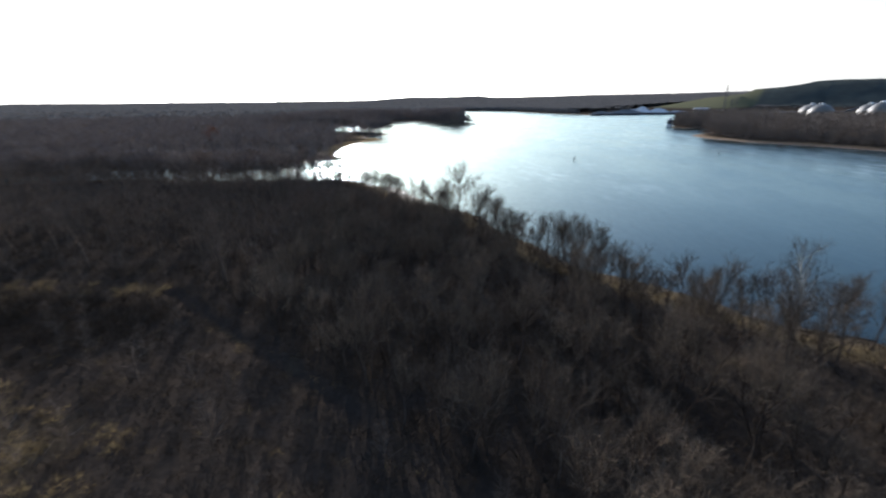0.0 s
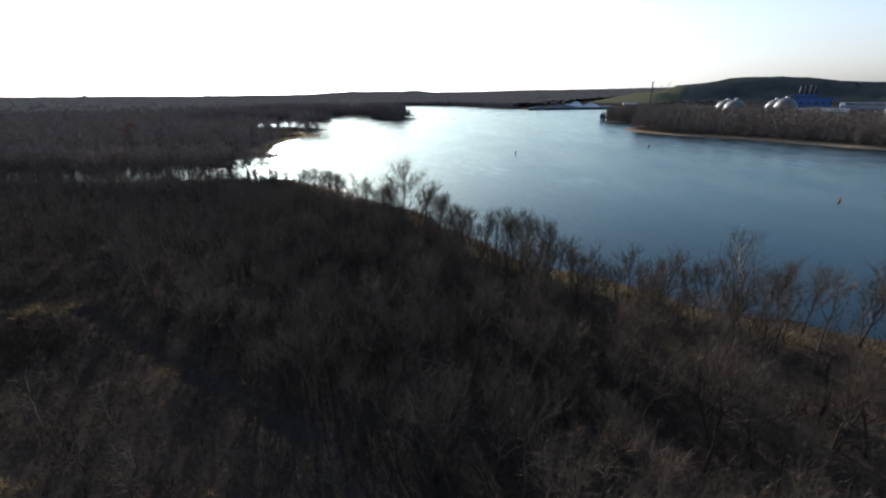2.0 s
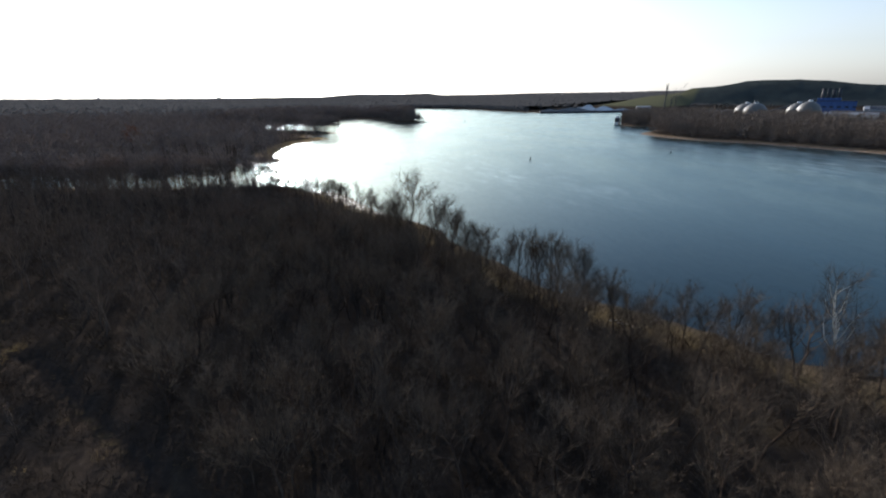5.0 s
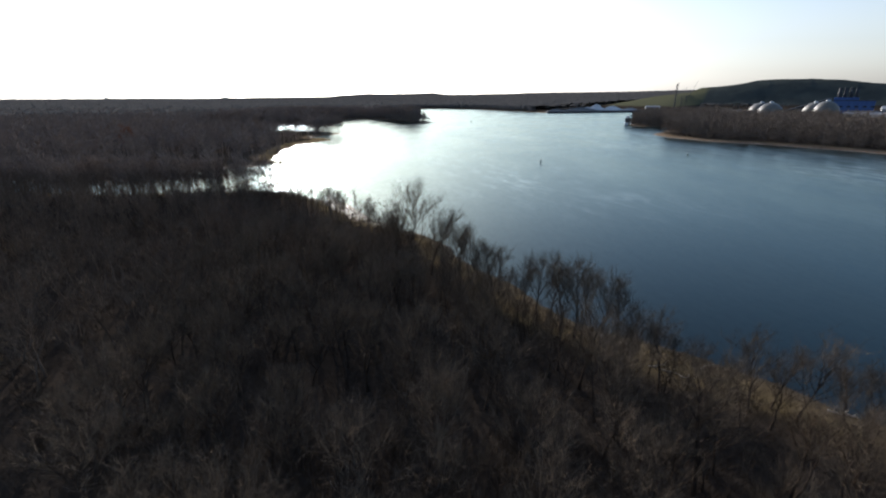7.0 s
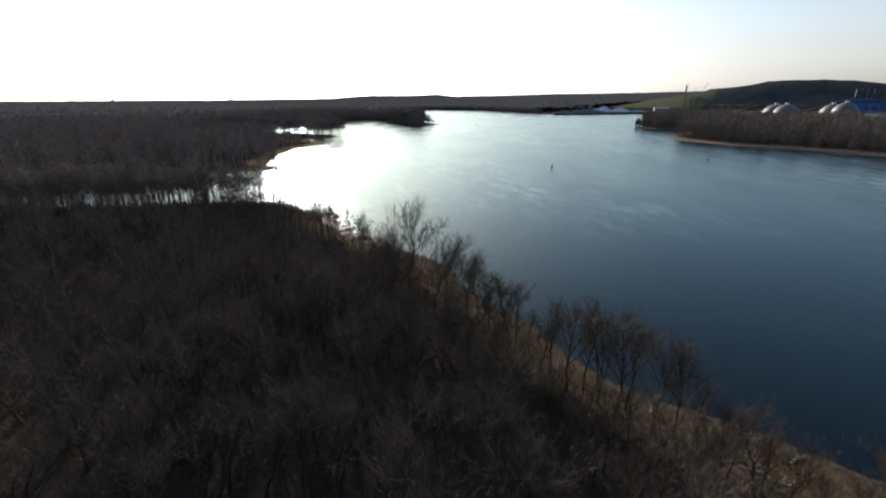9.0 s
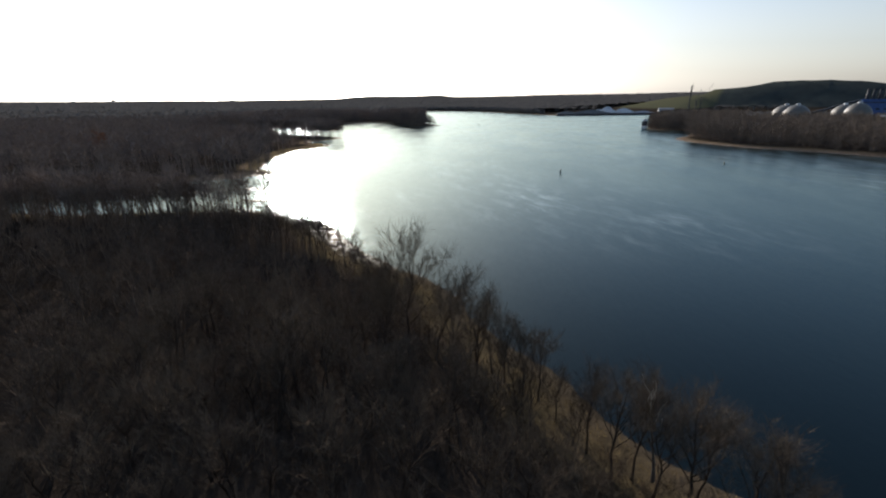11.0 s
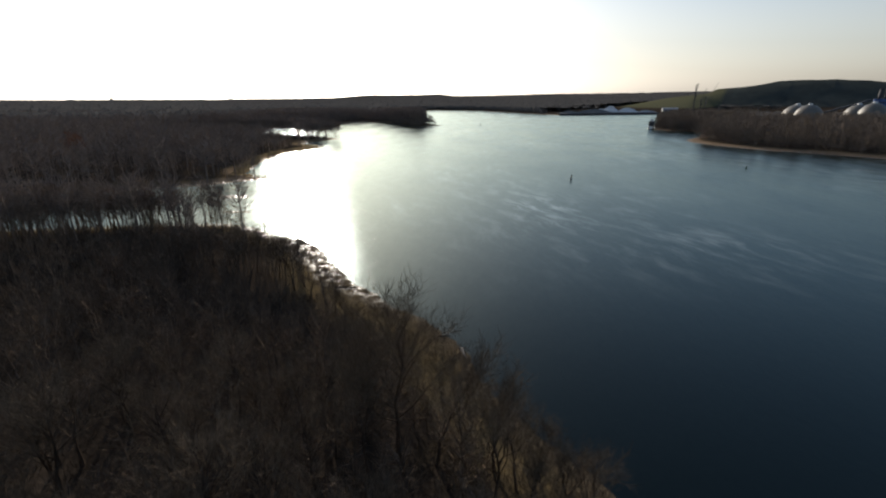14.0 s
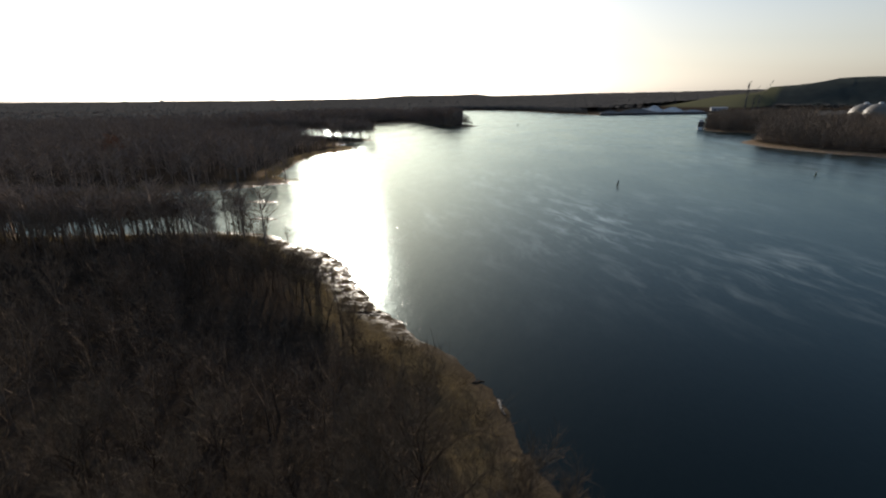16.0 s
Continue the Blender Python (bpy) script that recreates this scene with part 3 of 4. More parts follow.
SHORE_TREES = [  # x, y, height, lean
    (34.4, 86.6, 11.8, 0), (37.8, 87.6, 9.6, 14), (39.6, 85.4, 12.8, 3), (43.1, 83.6, 9.3, 0), (44.2, 81.6, 10.6, 0), (46.1, 83.0, 5.0, 0), (48.9, 81.8, 4.8, 8),
    (52.6, 77.5, 13.0, 8), (55.7, 76.7, 13.8, -7), (60.1, 76.7, 13.0, 5), (65.0, 71.3, 15.0, 0), (69.4, 67.8, 15.5, 0), (74.9, 62.3, 15.0, 0), (79.8, 55.8, 15.0, 0),
    (28.6, 90.4, 8.6, 0), (27.1, 92.1, 8.3, 0), (31.0, 88.8, 6.5, 0), (25.1, 94.3, 8.0, 0), (32.3, 87.4, 7.5, 0),
    (16.7, 104.3, 14.8, 0), (18.1, 105.0, 13.8, 4), (19.7, 100.4, 14.0, 0), (22.2, 100.4, 13.0, 0), (24.3, 99.2, 9.6, 0), (26.9, 98.4, 7.4, 0), (15.0, 106.8, 12.5, 0),
    (11.4, 108.6, 14.2, 0), (13.7, 109.2, 13.0, 0), (4.0, 116.6, 10.6, 4), (3.3, 117.2, 6.5, -6), (8.5, 113.8, 9.0, 0),
    (-2.4, 129.8, 13.6, 0), (-2.7, 124.8, 14.2, 0), (5.7, 122.2, 11.2, 0), (0.4, 123.6, 9.0, 0), (2.6, 120.3, 10.0, 0), (7.4, 118.4, 8.0, 0),
    (-16.7, 132.6, 17.0, -5), (-8.5, 129.6, 17.0, 12), (-15.3, 127.4, 15.0, 0), (-5.9, 126.2, 14.0, 0), (-19.2, 137.8, 13.0, 0), (-22.2, 146.3, 11.0, 0), (-25.6, 155.8, 10.0, 0),
    (-29.6, 163.9, 11.6, 0), (-45.8, 188.4, 9.0, 0),
    (-49.2, 184.4, 9.5, 0), (1.5, 125.4, 11.4, 0), (3.8, 122.8, 11.8, 0), (-0.2, 127.4, 12.6, 0), (9.8, 112.6, 12.0, 0),
    (-57.4, 183.2, 12.0, -3), (-53.1, 183.6, 12.2, 0), (-47.6, 182.2, 11.6, 0)]
planted, places = [], []
for i, (x, y, h, tip) in enumerate(SHORE_TREES):
    src, tall = shore_kinds[i % 7]
    z = float(height(np.array([[x, y]]))[0]) - 0.15
    m = pose(x, y, z, 0, tip, 0) @ pose(0, 0, 0, 0, 0, random.uniform(0, 360)) @ Matrix.Scale(h / tall, 4)
    planted.append((x, y))
    if i < 7:
        places.append(m)
    else:
        copy_thing(src, m)
# the patterns are the first trees of the row
for (src, _), m in zip(shore_kinds, places):
    src.matrix_basis = m
# the tallest tree of the bank
wood, crown = bare_tree(77, 22.4, 0.33, 15, 0.02, 3600, 0.30, 0.026, 7, 3, 0.85, 0.3)
big = thing("tall_tree", pose(-12.7, 130.4, float(height(np.array([[-12.7, 130.4]]))[0]) - 0.2), "tallest leafless tree on the bank, wide dark crown", "tree")
for name, (v, f), mat in (("trunk", wood, BARK), ("crown", crown, TWIG)):
    new(name, mesh_of(name, v, f, [mat], smooth=name == "trunk")).parent = big
planted.append((-12.7, 130.4))
# forked trees on the open point
wood, crown = bare_tree(58, 12.0, 0.50, 6, 0.05, 900, 0.24, 0.024, 7, 3, 1.25, 0.1)
forked = thing("forked_tree", pose(-41.8, 176.0, float(height(np.array([[-41.8, 176.0]]))[0]) - 0.15, 0, -4, 20), "dark crooked leafless tree forking low on the open point", "tree", "forked trees on the point")
for name, (v, f), mat in (("trunk", wood, BARK), ("crown", crown, TWIG)):
    new(name, mesh_of(name, v, f, [mat], smooth=name == "trunk")).parent = forked
planted.append((-41.8, 176.0))
for x, y, sc, tip, turn in ((-36.9, 171.2, 0.85, 5, 140), (-33.2, 169.6, 1.08, 3, 260), (-47.0, 184.0, 0.72, 0, 80)):
    copy_thing(forked, pose(x, y, float(height(np.array([[x, y]]))[0]) - 0.15, 0, tip, 0) @ pose(0, 0, 0, 0, 0, turn) @ Matrix.Scale(sc, 4))
    planted.append((x, y))
# a white-barked tree among the dark ones
wood, crown = bare_tree(66, 18.2, 0.25, 11, 0.01, 1000, 0.36, 0.022, 6, 3, 0.85, 0.5)
pale = thing("white_barked_tree", pose(48.4, 76.7, float(height(np.array([[48.4, 76.7]]))[0]) - 0.2), "leafless tree with chalk-white upper limbs on the bank", "tree")
for name, (v, f), mat in (("trunk", wood, PALE), ("crown", crown, TWIG)):
    new(name, mesh_of(name, v, f, [mat], smooth=name == "trunk")).parent = pale
planted.append((48.4, 76.7))
second = copy_thing(pale, pose(15.5, 108.4, 1.6, 0, 8, 130))
second.scale = (0.78,) * 3
tagged(second, "smaller leafless tree with chalk-white limbs leaning over the bank")
planted.append((15.5, 108.4))

near_sites, _ = sites_in(-42, 46, 30, 138, 5.0, rng, lambda p: ~in_clearing(p) & off_ditch(p, 2.4), 12.5)
far_enough = np.min(np.hypot(near_sites[:, None, 0] - np.array(planted)[None, :, 0], near_sites[:, None, 1] - np.array(planted)[None, :, 1]), 1) > 3.0
near_sites = near_sites[far_enough]
for x, y, z in near_sites:
    kind = random.randrange(10)
    sc = random.uniform(0.72, 1.08) * (0.6 if shore_distance([(x, y)])[0] < 17 else 1.0)
    src, _ = tree_kinds[kind]
    ob = copy_thing(src, pose(x, y, z - 0.15, random.gauss(0, 3), random.gauss(0, 3), random.uniform(0, 360)))
    ob.scale = (sc,) * 3
# the patterns themselves become trees at the edge of the wood
for i, (src, _) in enumerate(tree_kinds):
    x, y = -43.5 - 4.7 * (i % 2), 95 + 4.5 * i
    src.matrix_basis = pose(x, y, float(height(np.array([[x, y]]))[0]) - 0.15, 0, 0, 36 * i)

# the rest of the wood on this bank
mid_kinds = []
for k in range(7):
    w, c = bare_tree(300 + k, (12, 13, 11, 14, 12.5, 10.5, 13.5)[k], 0.46, 7, 0.05, 320, 0.42, 0.055, 4, 2)
    mid_kinds.append(joined([w, c]))
sites, d = sites_in(-290, 120, -12, 246, 6.2, rng, lambda p: (in_view(p, -66, 60) | ((p[:, 1] < 14) & (p[:, 0] > -70) & (p[:, 0] < 70))) & ~in_clearing(p) & ~((p[:, 0] > -45) & (p[:, 0] < 46) & (p[:, 1] > 28) & (p[:, 1] < 140)), 6.5)
sites = sites[d > np.where(on_flats(sites), 13, np.where((sites[:, 0] > -72) & (sites[:, 1] > 128), 12.5, 0))]
edge, d = sites_in(-300, -50, 150, 246, 3.8, rng, lambda p: p[:, 1] > 195 + (p[:, 0] + 100) * 0.25, 1.5)
sites = np.concatenate([sites, edge[(d < 16) & ~on_flats(edge) & ((edge[:, 0] < -100) | (rng.uniform(size=len(d)) < 0.5))]])
sites = sites[~behind_flats(sites, 50)]
v, f = scatter(mid_kinds, sites, rng, 0.75, 1.15)
creek, d = sites_in(-330, -70, 140, 246, 4.6, rng, lambda p: p[:, 1] > 185 + (p[:, 0] + 100) * 0.25, 1.5)
creek = creek[(d < 26) & ~on_flats(creek) & (rng.uniform(size=len(d)) < np.interp(creek[:, 0], [-130, -92, -72], [1.0, 0.7, 0.3]))]
cv, cf = scatter([small_tree(350 + k, 17, 120, 0.15, True, 0.36, 0.014) for k in range(6)], creek, rng, 0.8, 1.25)
tagged(new("creekside_trees", mesh_of("creekside_trees", cv, cf, [ACROSS])), "bare grey-brown trees crowding the near bank of the creek", "trees", kind="stuff")
tip, d = sites_in(-112, -34, 176, 246, 2.6, rng, None, 0.8)
tip = tip[(d < 9) & (rng.uniform(size=len(d)) < np.where(on_flats(tip), 0.0, 0.42))]
v, f = joined([(v, f), scatter([small_tree(370 + k, 8, 70, 0.12, True, 0.15, 0.022) for k in range(6)], tip, rng, 0.6, 1.15)])
stems, d = sites_in(-78, -41, 177, 191, 1.9, rng, lambda p: np.abs(p[:, 1] - 183.5 + (p[:, 0] + 55) * 0.2) < 3.6, 5.0)
v, f = joined([(v, f), scatter([small_tree(394 + k, 11, 46, 0.13, True, 0.4, 0.012) for k in range(6)], stems, rng, 0.78, 1.12)])
low, d = sites_in(-100, 2, 116, 242, 3.3, rng, None, 7.0)
front, fd = sites_in(-100, -10, 140, 235, 2.6, rng, lambda p: behind_flats(p, 50), 13.0)
v, f = joined([(v, f)] + [scatter([small_tree(386 + k, 8, 80, 0.07, True, 0.1, 0.012) for k in range(6)], front[(fd > a) & (fd <= b)], rng, lo, hi)
                          for a, b, lo, hi in ((13, 22, 0.25, 0.5), (22, 34, 0.45, 0.85), (34, 50, 0.8, 1.25))])
low = low[~behind_flats(low, 50)]
d = shore_distance(low)
low = low[(d < 46) & (d > np.where(on_flats(low), 13, np.where(low[:, 0] > -72, 9.5, 7)))]
v, f = joined([(v, f), scatter([small_tree(380 + k, 8, 90, 0.08, True, 0.1, 0.012) for k in range(6)], low, rng, 0.55, 1.1)])
tagged(new("woods", mesh_of("woods", v, f, [BARK_STUFF])), "dense leafless brown woods on the near bank", "woods", kind="stuff")
behind, _ = sites_in(-200, 140, -160, -10, 9.0, rng, None, 8)
v, f = scatter([small_tree(400 + k, 12, 60, 0.3) for k in range(4)], behind, rng, 0.8, 1.2)
tagged(new("woods_behind", mesh_of("woods_behind", v, f, [BARK_STUFF])), "leafless brown woods further along the near bank", "woods", kind="stuff")


# undergrowth
def brush_clump(seed, r, h, n, w):
    g = np.random.default_rng(seed)
    a, q = g.uniform(0, 6.28, n), g.uniform(0, 1, n) ** 0.5 * r
    base = np.column_stack([np.cos(a) * q, np.sin(a) * q, np.full(n, -0.05)])
    base[:, 2] += g.uniform(0, 0.55, n) * h
    way = np.column_stack([np.cos(a) * g.uniform(0.1, 0.8, n), np.sin(a) * g.uniform(0.1, 0.8, n), g.uniform(0.4, 1.0, n)]) * h * g.uniform(0.4, 0.8, n)[:, None]
    way += g.normal(size=way.shape) * 0.2 * h
    return slivers(base, way, w * g.uniform(0.6, 1.5, n), g)


sites, d = sites_in(-150, 100, -30, 246, 2.4, rng, lambda p: (in_view(p, -66, 60) | (p[:, 1] < 14)) & ~in_clearing(p) & ~on_flats(p) & off_ditch(p, 1.0), 7.0)
sites = sites[d > 11 + 4.5 * waves(sites[:, 0], sites[:, 1], 11, 3)]
close, d = sites_in(-45, 25, 34, 78, 1.9, rng, lambda p: ~in_clearing(p) & off_ditch(p, 1.2), 12.0)
sites = np.concatenate([sites, close])
v, f = scatter([brush_clump(500 + k, 1.3, 2.2, 40, 0.05) for k in range(5)], sites, rng, 0.5, 1.3)
tagged(new("undergrowth", mesh_of("undergrowth", v, f, [BRUSH])), "tangled leafless brown undergrowth beneath the trees", "undergrowth", kind="stuff")
lone, d = sites_in(-170, 10, 20, 100, 8.0, rng, lambda p: in_clearing(p) & off_ditch(p, 4.0), 9.0)
v, f = scatter([small_tree(560 + k, 9, 110, 0.07) for k in range(4)], lone, rng, 0.4, 1.0)
tagged(new("saplings", mesh_of("saplings", v, f, [BARK_STUFF])), "scattered leafless saplings in the clearing", "saplings", kind="stuff")
sites, d = sites_in(-125, 10, 14, 100, 1.6, rng, lambda p: in_clearing(p) & off_ditch(p, 1.3) & ~in_gold(p), 9.0)
by_ditch = ~off_ditch(sites, 8.0)
clumps = [brush_clump(520 + k, 1.1, 2.1, 36, 0.06) for k in range(5)]
v, f = joined([scatter(clumps, sites[~by_ditch], rng, 0.3, 1.15), scatter(clumps, sites[by_ditch], rng, 0.45, 0.95)])
tagged(new("scrub", mesh_of("scrub", v, f, [BRUSH])), "low brown scrub in the clearing", "scrub", kind="stuff")
sites, d = sites_in(-150, 120, 14, 246, 1.5, rng, lambda p: in_view(p, -66, 60), 1.6)
keep = ((d < 13) | in_clearing(sites)) & (rng.uniform(size=len(d)) < np.where(on_flats(sites), 0.55, np.where(in_clearing(sites), 0.08, 0.6)))
v, f = scatter([brush_clump(540 + k, 0.55, 0.75, 22, 0.035) for k in range(5)], sites[keep], rng, 0.5, 1.4)
tagged(new("dry_grass", mesh_of("dry_grass", v, f, [DRY_GRASS])), "straw-coloured dry grass tussocks along the bank", "grass", kind="stuff")

thicket, d = sites_in(-112, -56, 54, 76, 2.4, rng, lambda p: off_ditch(p, 3.0) & (p[:, 1] > 54 + (p[:, 0] + 76) * 0.35) & (p[:, 1] < 74 + 0.05 * (p[:, 0] + 60)), 9.0)
v, f = scatter([brush_clump(550 + k, 1.4, 2.6, 60, 0.06) for k in range(5)], thicket, rng, 0.7, 1.25)
tagged(new("thicket", mesh_of("thicket", v, f, [BRUSH])), "dense dark leafless thicket in the hollow of the clearing", "thicket", kind="stuff")
gold, d = sites_in(-112, -34, 26, 86, 1.1, rng, lambda p: off_ditch(p, 2.0) & in_gold(p), 9.0)
v, f = scatter([brush_clump(556 + k, 0.7, 0.9, 30, 0.04) for k in range(4)], gold, rng, 0.6, 1.4)
tagged(new("golden_grass", mesh_of("golden_grass", v, f, [DRY_GRASS])), "tufts of golden dry grass in the clearing", "grass", kind="stuff")

reeds, d = sites_in(-175, -105, 325, 500, 1.6, rng, None, 0.5)
v, f = scatter([brush_clump(580 + k, 0.9, 1.5, 16, 0.16) for k in range(4)], reeds[d < 7], rng, 0.6, 1.3)
tagged(new("reeds", mesh_of("reeds", v, f, [REED])), "straw-coloured reeds on the shore across the creek", "reeds", kind="stuff")
bushes, d = sites_in(-60, 100, 50, 215, 2.2, rng, None, 3.0)
bushes = bushes[(d < 14) & (rng.uniform(size=len(d)) < np.where(on_flats(bushes), 0.05, np.where(bushes[:, 1] > 128, 0.5, 0.45)))]
v, f = scatter([brush_clump(590 + k, 1.2, 2.6, 60, 0.05) for k in range(5)], bushes, rng, 0.4, 1.2)
tagged(new("bank_shrubs", mesh_of("bank_shrubs", v, f, [BRUSH])), "leafless shrubs scattered along the grassy bank", "shrubs", kind="stuff")

# woods across the creek, along the far banks and out to the horizon
left_kinds = [small_tree(600 + k, 19, 56, 0.32, True, 0.34, 0.012) for k in range(8)]
parts = []
def on_reeds(p):
    """Open reedy shore before the flood-plain wood."""
    return (p[:, 0] > -168) & (p[:, 1] > 330) & (p[:, 1] < 495)


def on_spit(p):
    return (p[:, 0] > -345) & (p[:, 1] > 492) & (p[:, 1] < 660)


s1, _ = sites_in(-560, -20, 240, 560, 7.0, rng, lambda p: in_view(p, -66, 5) & ~on_spit(p) & ~(on_reeds(p) & (shore_distance(p) < 3)), 2.5)
parts.append(scatter(left_kinds, s1, rng, 0.72, 1.2))
small = [small_tree(640 + k, 15, 34, 0.6) for k in range(8)]
s2, _ = sites_in(-1400, 40, 560, 1250, 10.5, rng, lambda p: in_view(p, -66, 5) & ~on_spit(p), 2.5)
parts.append(scatter(small, s2, rng, 0.72, 1.2))
s2d, dd = sites_in(-345, -140, 540, 655, 3.3, rng, None, 1.0)
parts.append(scatter([small_tree(670 + k, 20, 46, 0.5, True, 0.4, 0.011) for k in range(6)], s2d[dd < 22], rng, 0.8, 1.15))
s2c, _ = sites_in(-360, -40, 660, 1010, 6.8, rng, None, 2.0)
point_kinds = [small_tree(660 + k, 23, 60, 0.5) for k in range(6)]
parts.append(scatter(point_kinds, s2c[s2c[:, 0] < -88], rng, 0.8, 1.2))
for x0, x1, lo, hi in ((-88, -78, 0.6, 0.95), (-78, -70, 0.4, 0.65), (-70, -63, 0.2, 0.4)):
    parts.append(scatter(point_kinds, s2c[(s2c[:, 0] >= x0) & (s2c[:, 0] < x1)], rng, lo, hi))
s2e, _ = sites_in(-190, -86, 770, 920, 5.0, rng, None, 0.8)
parts.append(scatter([small_tree(690 + k, 25, 80, 0.6, True, 0.0, 0.012) for k in range(4)], s2e, rng, 0.85, 1.15))
s2b, _ = sites_in(-1500, -560, 150, 560, 10, rng, lambda p: in_view(p, -70, 5), 2.5)
parts.append(scatter(small, s2b, rng, 0.72, 1.2))
v, f = joined(parts)
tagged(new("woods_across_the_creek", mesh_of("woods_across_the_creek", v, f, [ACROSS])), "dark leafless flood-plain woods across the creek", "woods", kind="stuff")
s3, d3 = sites_in(190, 900, 300, 900, 6.4, rng, lambda p: in_view(p, -5, 62) & ~open_land(p) & ((np.abs((p[:, 0] - 452) * 0.82 - (p[:, 1] - 594) * 0.57) > 27) | (np.abs((p[:, 0] - 452) * 0.57 + (p[:, 1] - 594) * 0.82) > 11)), 3.0)
s3 = s3[((d3 < 110) | ((d3 < 200) & (s3[:, 0] > 320) & (s3[:, 1] < 700))) & ((d3 > 7) | (s3[:, 1] > 660))]
point, pd = sites_in(226, 275, 664, 760, 5.0, rng, None, 1.2)
s3 = np.concatenate([s3, point[pd < 9]])
v, f = scatter([small_tree(680 + k, 22.0, 128, 0.22, True, 0.03, 0.006) for k in range(8)], s3, rng, 0.6, 1.1)
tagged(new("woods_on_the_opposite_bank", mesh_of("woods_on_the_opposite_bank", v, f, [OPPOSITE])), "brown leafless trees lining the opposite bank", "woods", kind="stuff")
tiny = [small_tree(700 + k, 17, 16, 1.9, False) for k in range(8)]
parts = []
for r0, r1, gap in ((1100, 1900, 17), (1900, 3200, 30), (3200, 4800, 50)):
    s, _ = sites_in(-4200, 3600, 200, 4800, gap, rng, lambda p: in_view(p, -62, 52) & (np.hypot(p[:, 0], p[:, 1]) > r0) & (np.hypot(p[:, 0], p[:, 1]) <= r1) & ~open_land(p), 6)
    parts.append(scatter(tiny, s, rng, 0.75, 1.05 + (r1 - 1900) / 12000))
rim, rd = sites_in(-320, 620, 1150, 1950, 9.0, rng, lambda p: ~open_land(p), 2.0)
parts.append(scatter([small_tree(720 + k, 17, 44, 0.7, True, 0.1) for k in range(6)], rim[rd < 40], rng, 0.7, 1.0))
v, f = joined(parts)
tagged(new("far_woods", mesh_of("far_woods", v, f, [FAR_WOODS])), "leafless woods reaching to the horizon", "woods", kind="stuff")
# their closed canopy
aa, rr = np.radians(np.arange(-64, 56, 0.35)), 1000 * 1.014 ** np.arange(0, 114)
cp = np.stack([np.outer(rr, np.sin(aa)), np.outer(rr, np.cos(aa))], -1).reshape(-1, 2)
cd = shore_distance(cp)
cz = height(cp, cd) + np.interp(np.hypot(cp[:, 0], cp[:, 1]), [1000, 1180], [3.0, 12.0]) * np.interp(cd, [5, 45], [0.15, 1.0]) + rng.uniform(-2.2, 2.2, len(cp))
ok = ((cd > 5) & ~open_land(cp)).reshape(len(rr), len(aa))
idx = np.arange(len(cp)).reshape(len(rr), len(aa))
good = ok[:-1, :-1] & ok[:-1, 1:] & ok[1:, 1:] & ok[1:, :-1]
quads = np.stack([idx[:-1, :-1], idx[:-1, 1:], idx[1:, 1:], idx[1:, :-1]], -1)[good]
tagged(new("far_canopy", mesh_of("far_canopy", np.column_stack([cp, cz]), quads, [CANOPY])), "closed brown canopy of the distant woods", "woods", kind="stuff")

# one tree that has kept its rusty leaves
rt = thing("rust_leaved_tree", pose(-226, 335, 2.6), "tree that has kept its rusty orange-brown leaves", "tree")
w, c = bare_tree(91, 20, 0.34, 9, 0.02, 500, 0.3, 0.06, 5)
new("trunk", mesh_of("trunk", *w, [BARK], smooth=True)).parent = rt
g = np.random.default_rng(5)
ends = c[0][c[1][-500:, 2]]
lp = ends[g.integers(0, 500, 2200)] + g.normal(size=(2200, 3)) * 0.5
v, f = slivers(lp, g.normal(size=(2200, 3)) * 0.35, 0.4, g)
new("crown", mesh_of("crown", v, f, [RUST])).parent = rt


# ---- works on the opposite bank ----
def storage_dome(x, y, r, top, label):
    t = thing("storage_dome", pose(x, y, 4), label, "storage dome", "storage domes of the works")
    bm = bmesh.new()
    wall = (top - 4) * 0.35
    prof = [(r, 0), (r, wall)] + [(r * math.cos(a), wall + (top - 4 - wall) * math.sin(a)) for a in np.linspace(0, 1.5, 9)[1:]]
    n = 40
    rings = [[bm.verts.new((p * math.cos(2 * math.pi * i / n), p * math.sin(2 * math.pi * i / n), z)) for i in range(n)] for p, z in prof]
    for a, b in zip(rings, rings[1:]):
        for i in range(n):
            bm.faces.new((a[i], a[(i + 1) % n], b[(i + 1) % n], b[i]))
    bm.faces.new(rings[-1])
    part("shell", bm, SHELL, t, smooth=True)
    part("base_ring", add_tube(bmesh.new(), (0, 0, 0), (0, 0, 1.2), r + 0.5, r + 0.5, 40), GREY, t)
    part("cap", add_tube(bmesh.new(), (0, 0, top - 4.4), (0, 0, top - 2.4), 2.6, 2.0, 14), WHITE, t)
    for k in range(2):
        part("pipe", add_tube(bmesh.new(), (r * 0.05 * k, -2 + 4 * k, top - 3), (-r, -2 + 4 * k, wall), 0.5, 0.5, 8), GREY, t)
    return t


storage_dome(443, 784, 17, 29.0, "dark grey storage dome behind the riverside trees")
storage_dome(434, 746, 16.5, 29.5, "dark grey storage dome behind the riverside trees")
storage_dome(498, 750, 15, 29.5, "dark grey storage dome beside the blue plant")
storage_dome(484, 708, 15.5, 32.0, "larger dark grey dome with a white cap beside the blue plant")

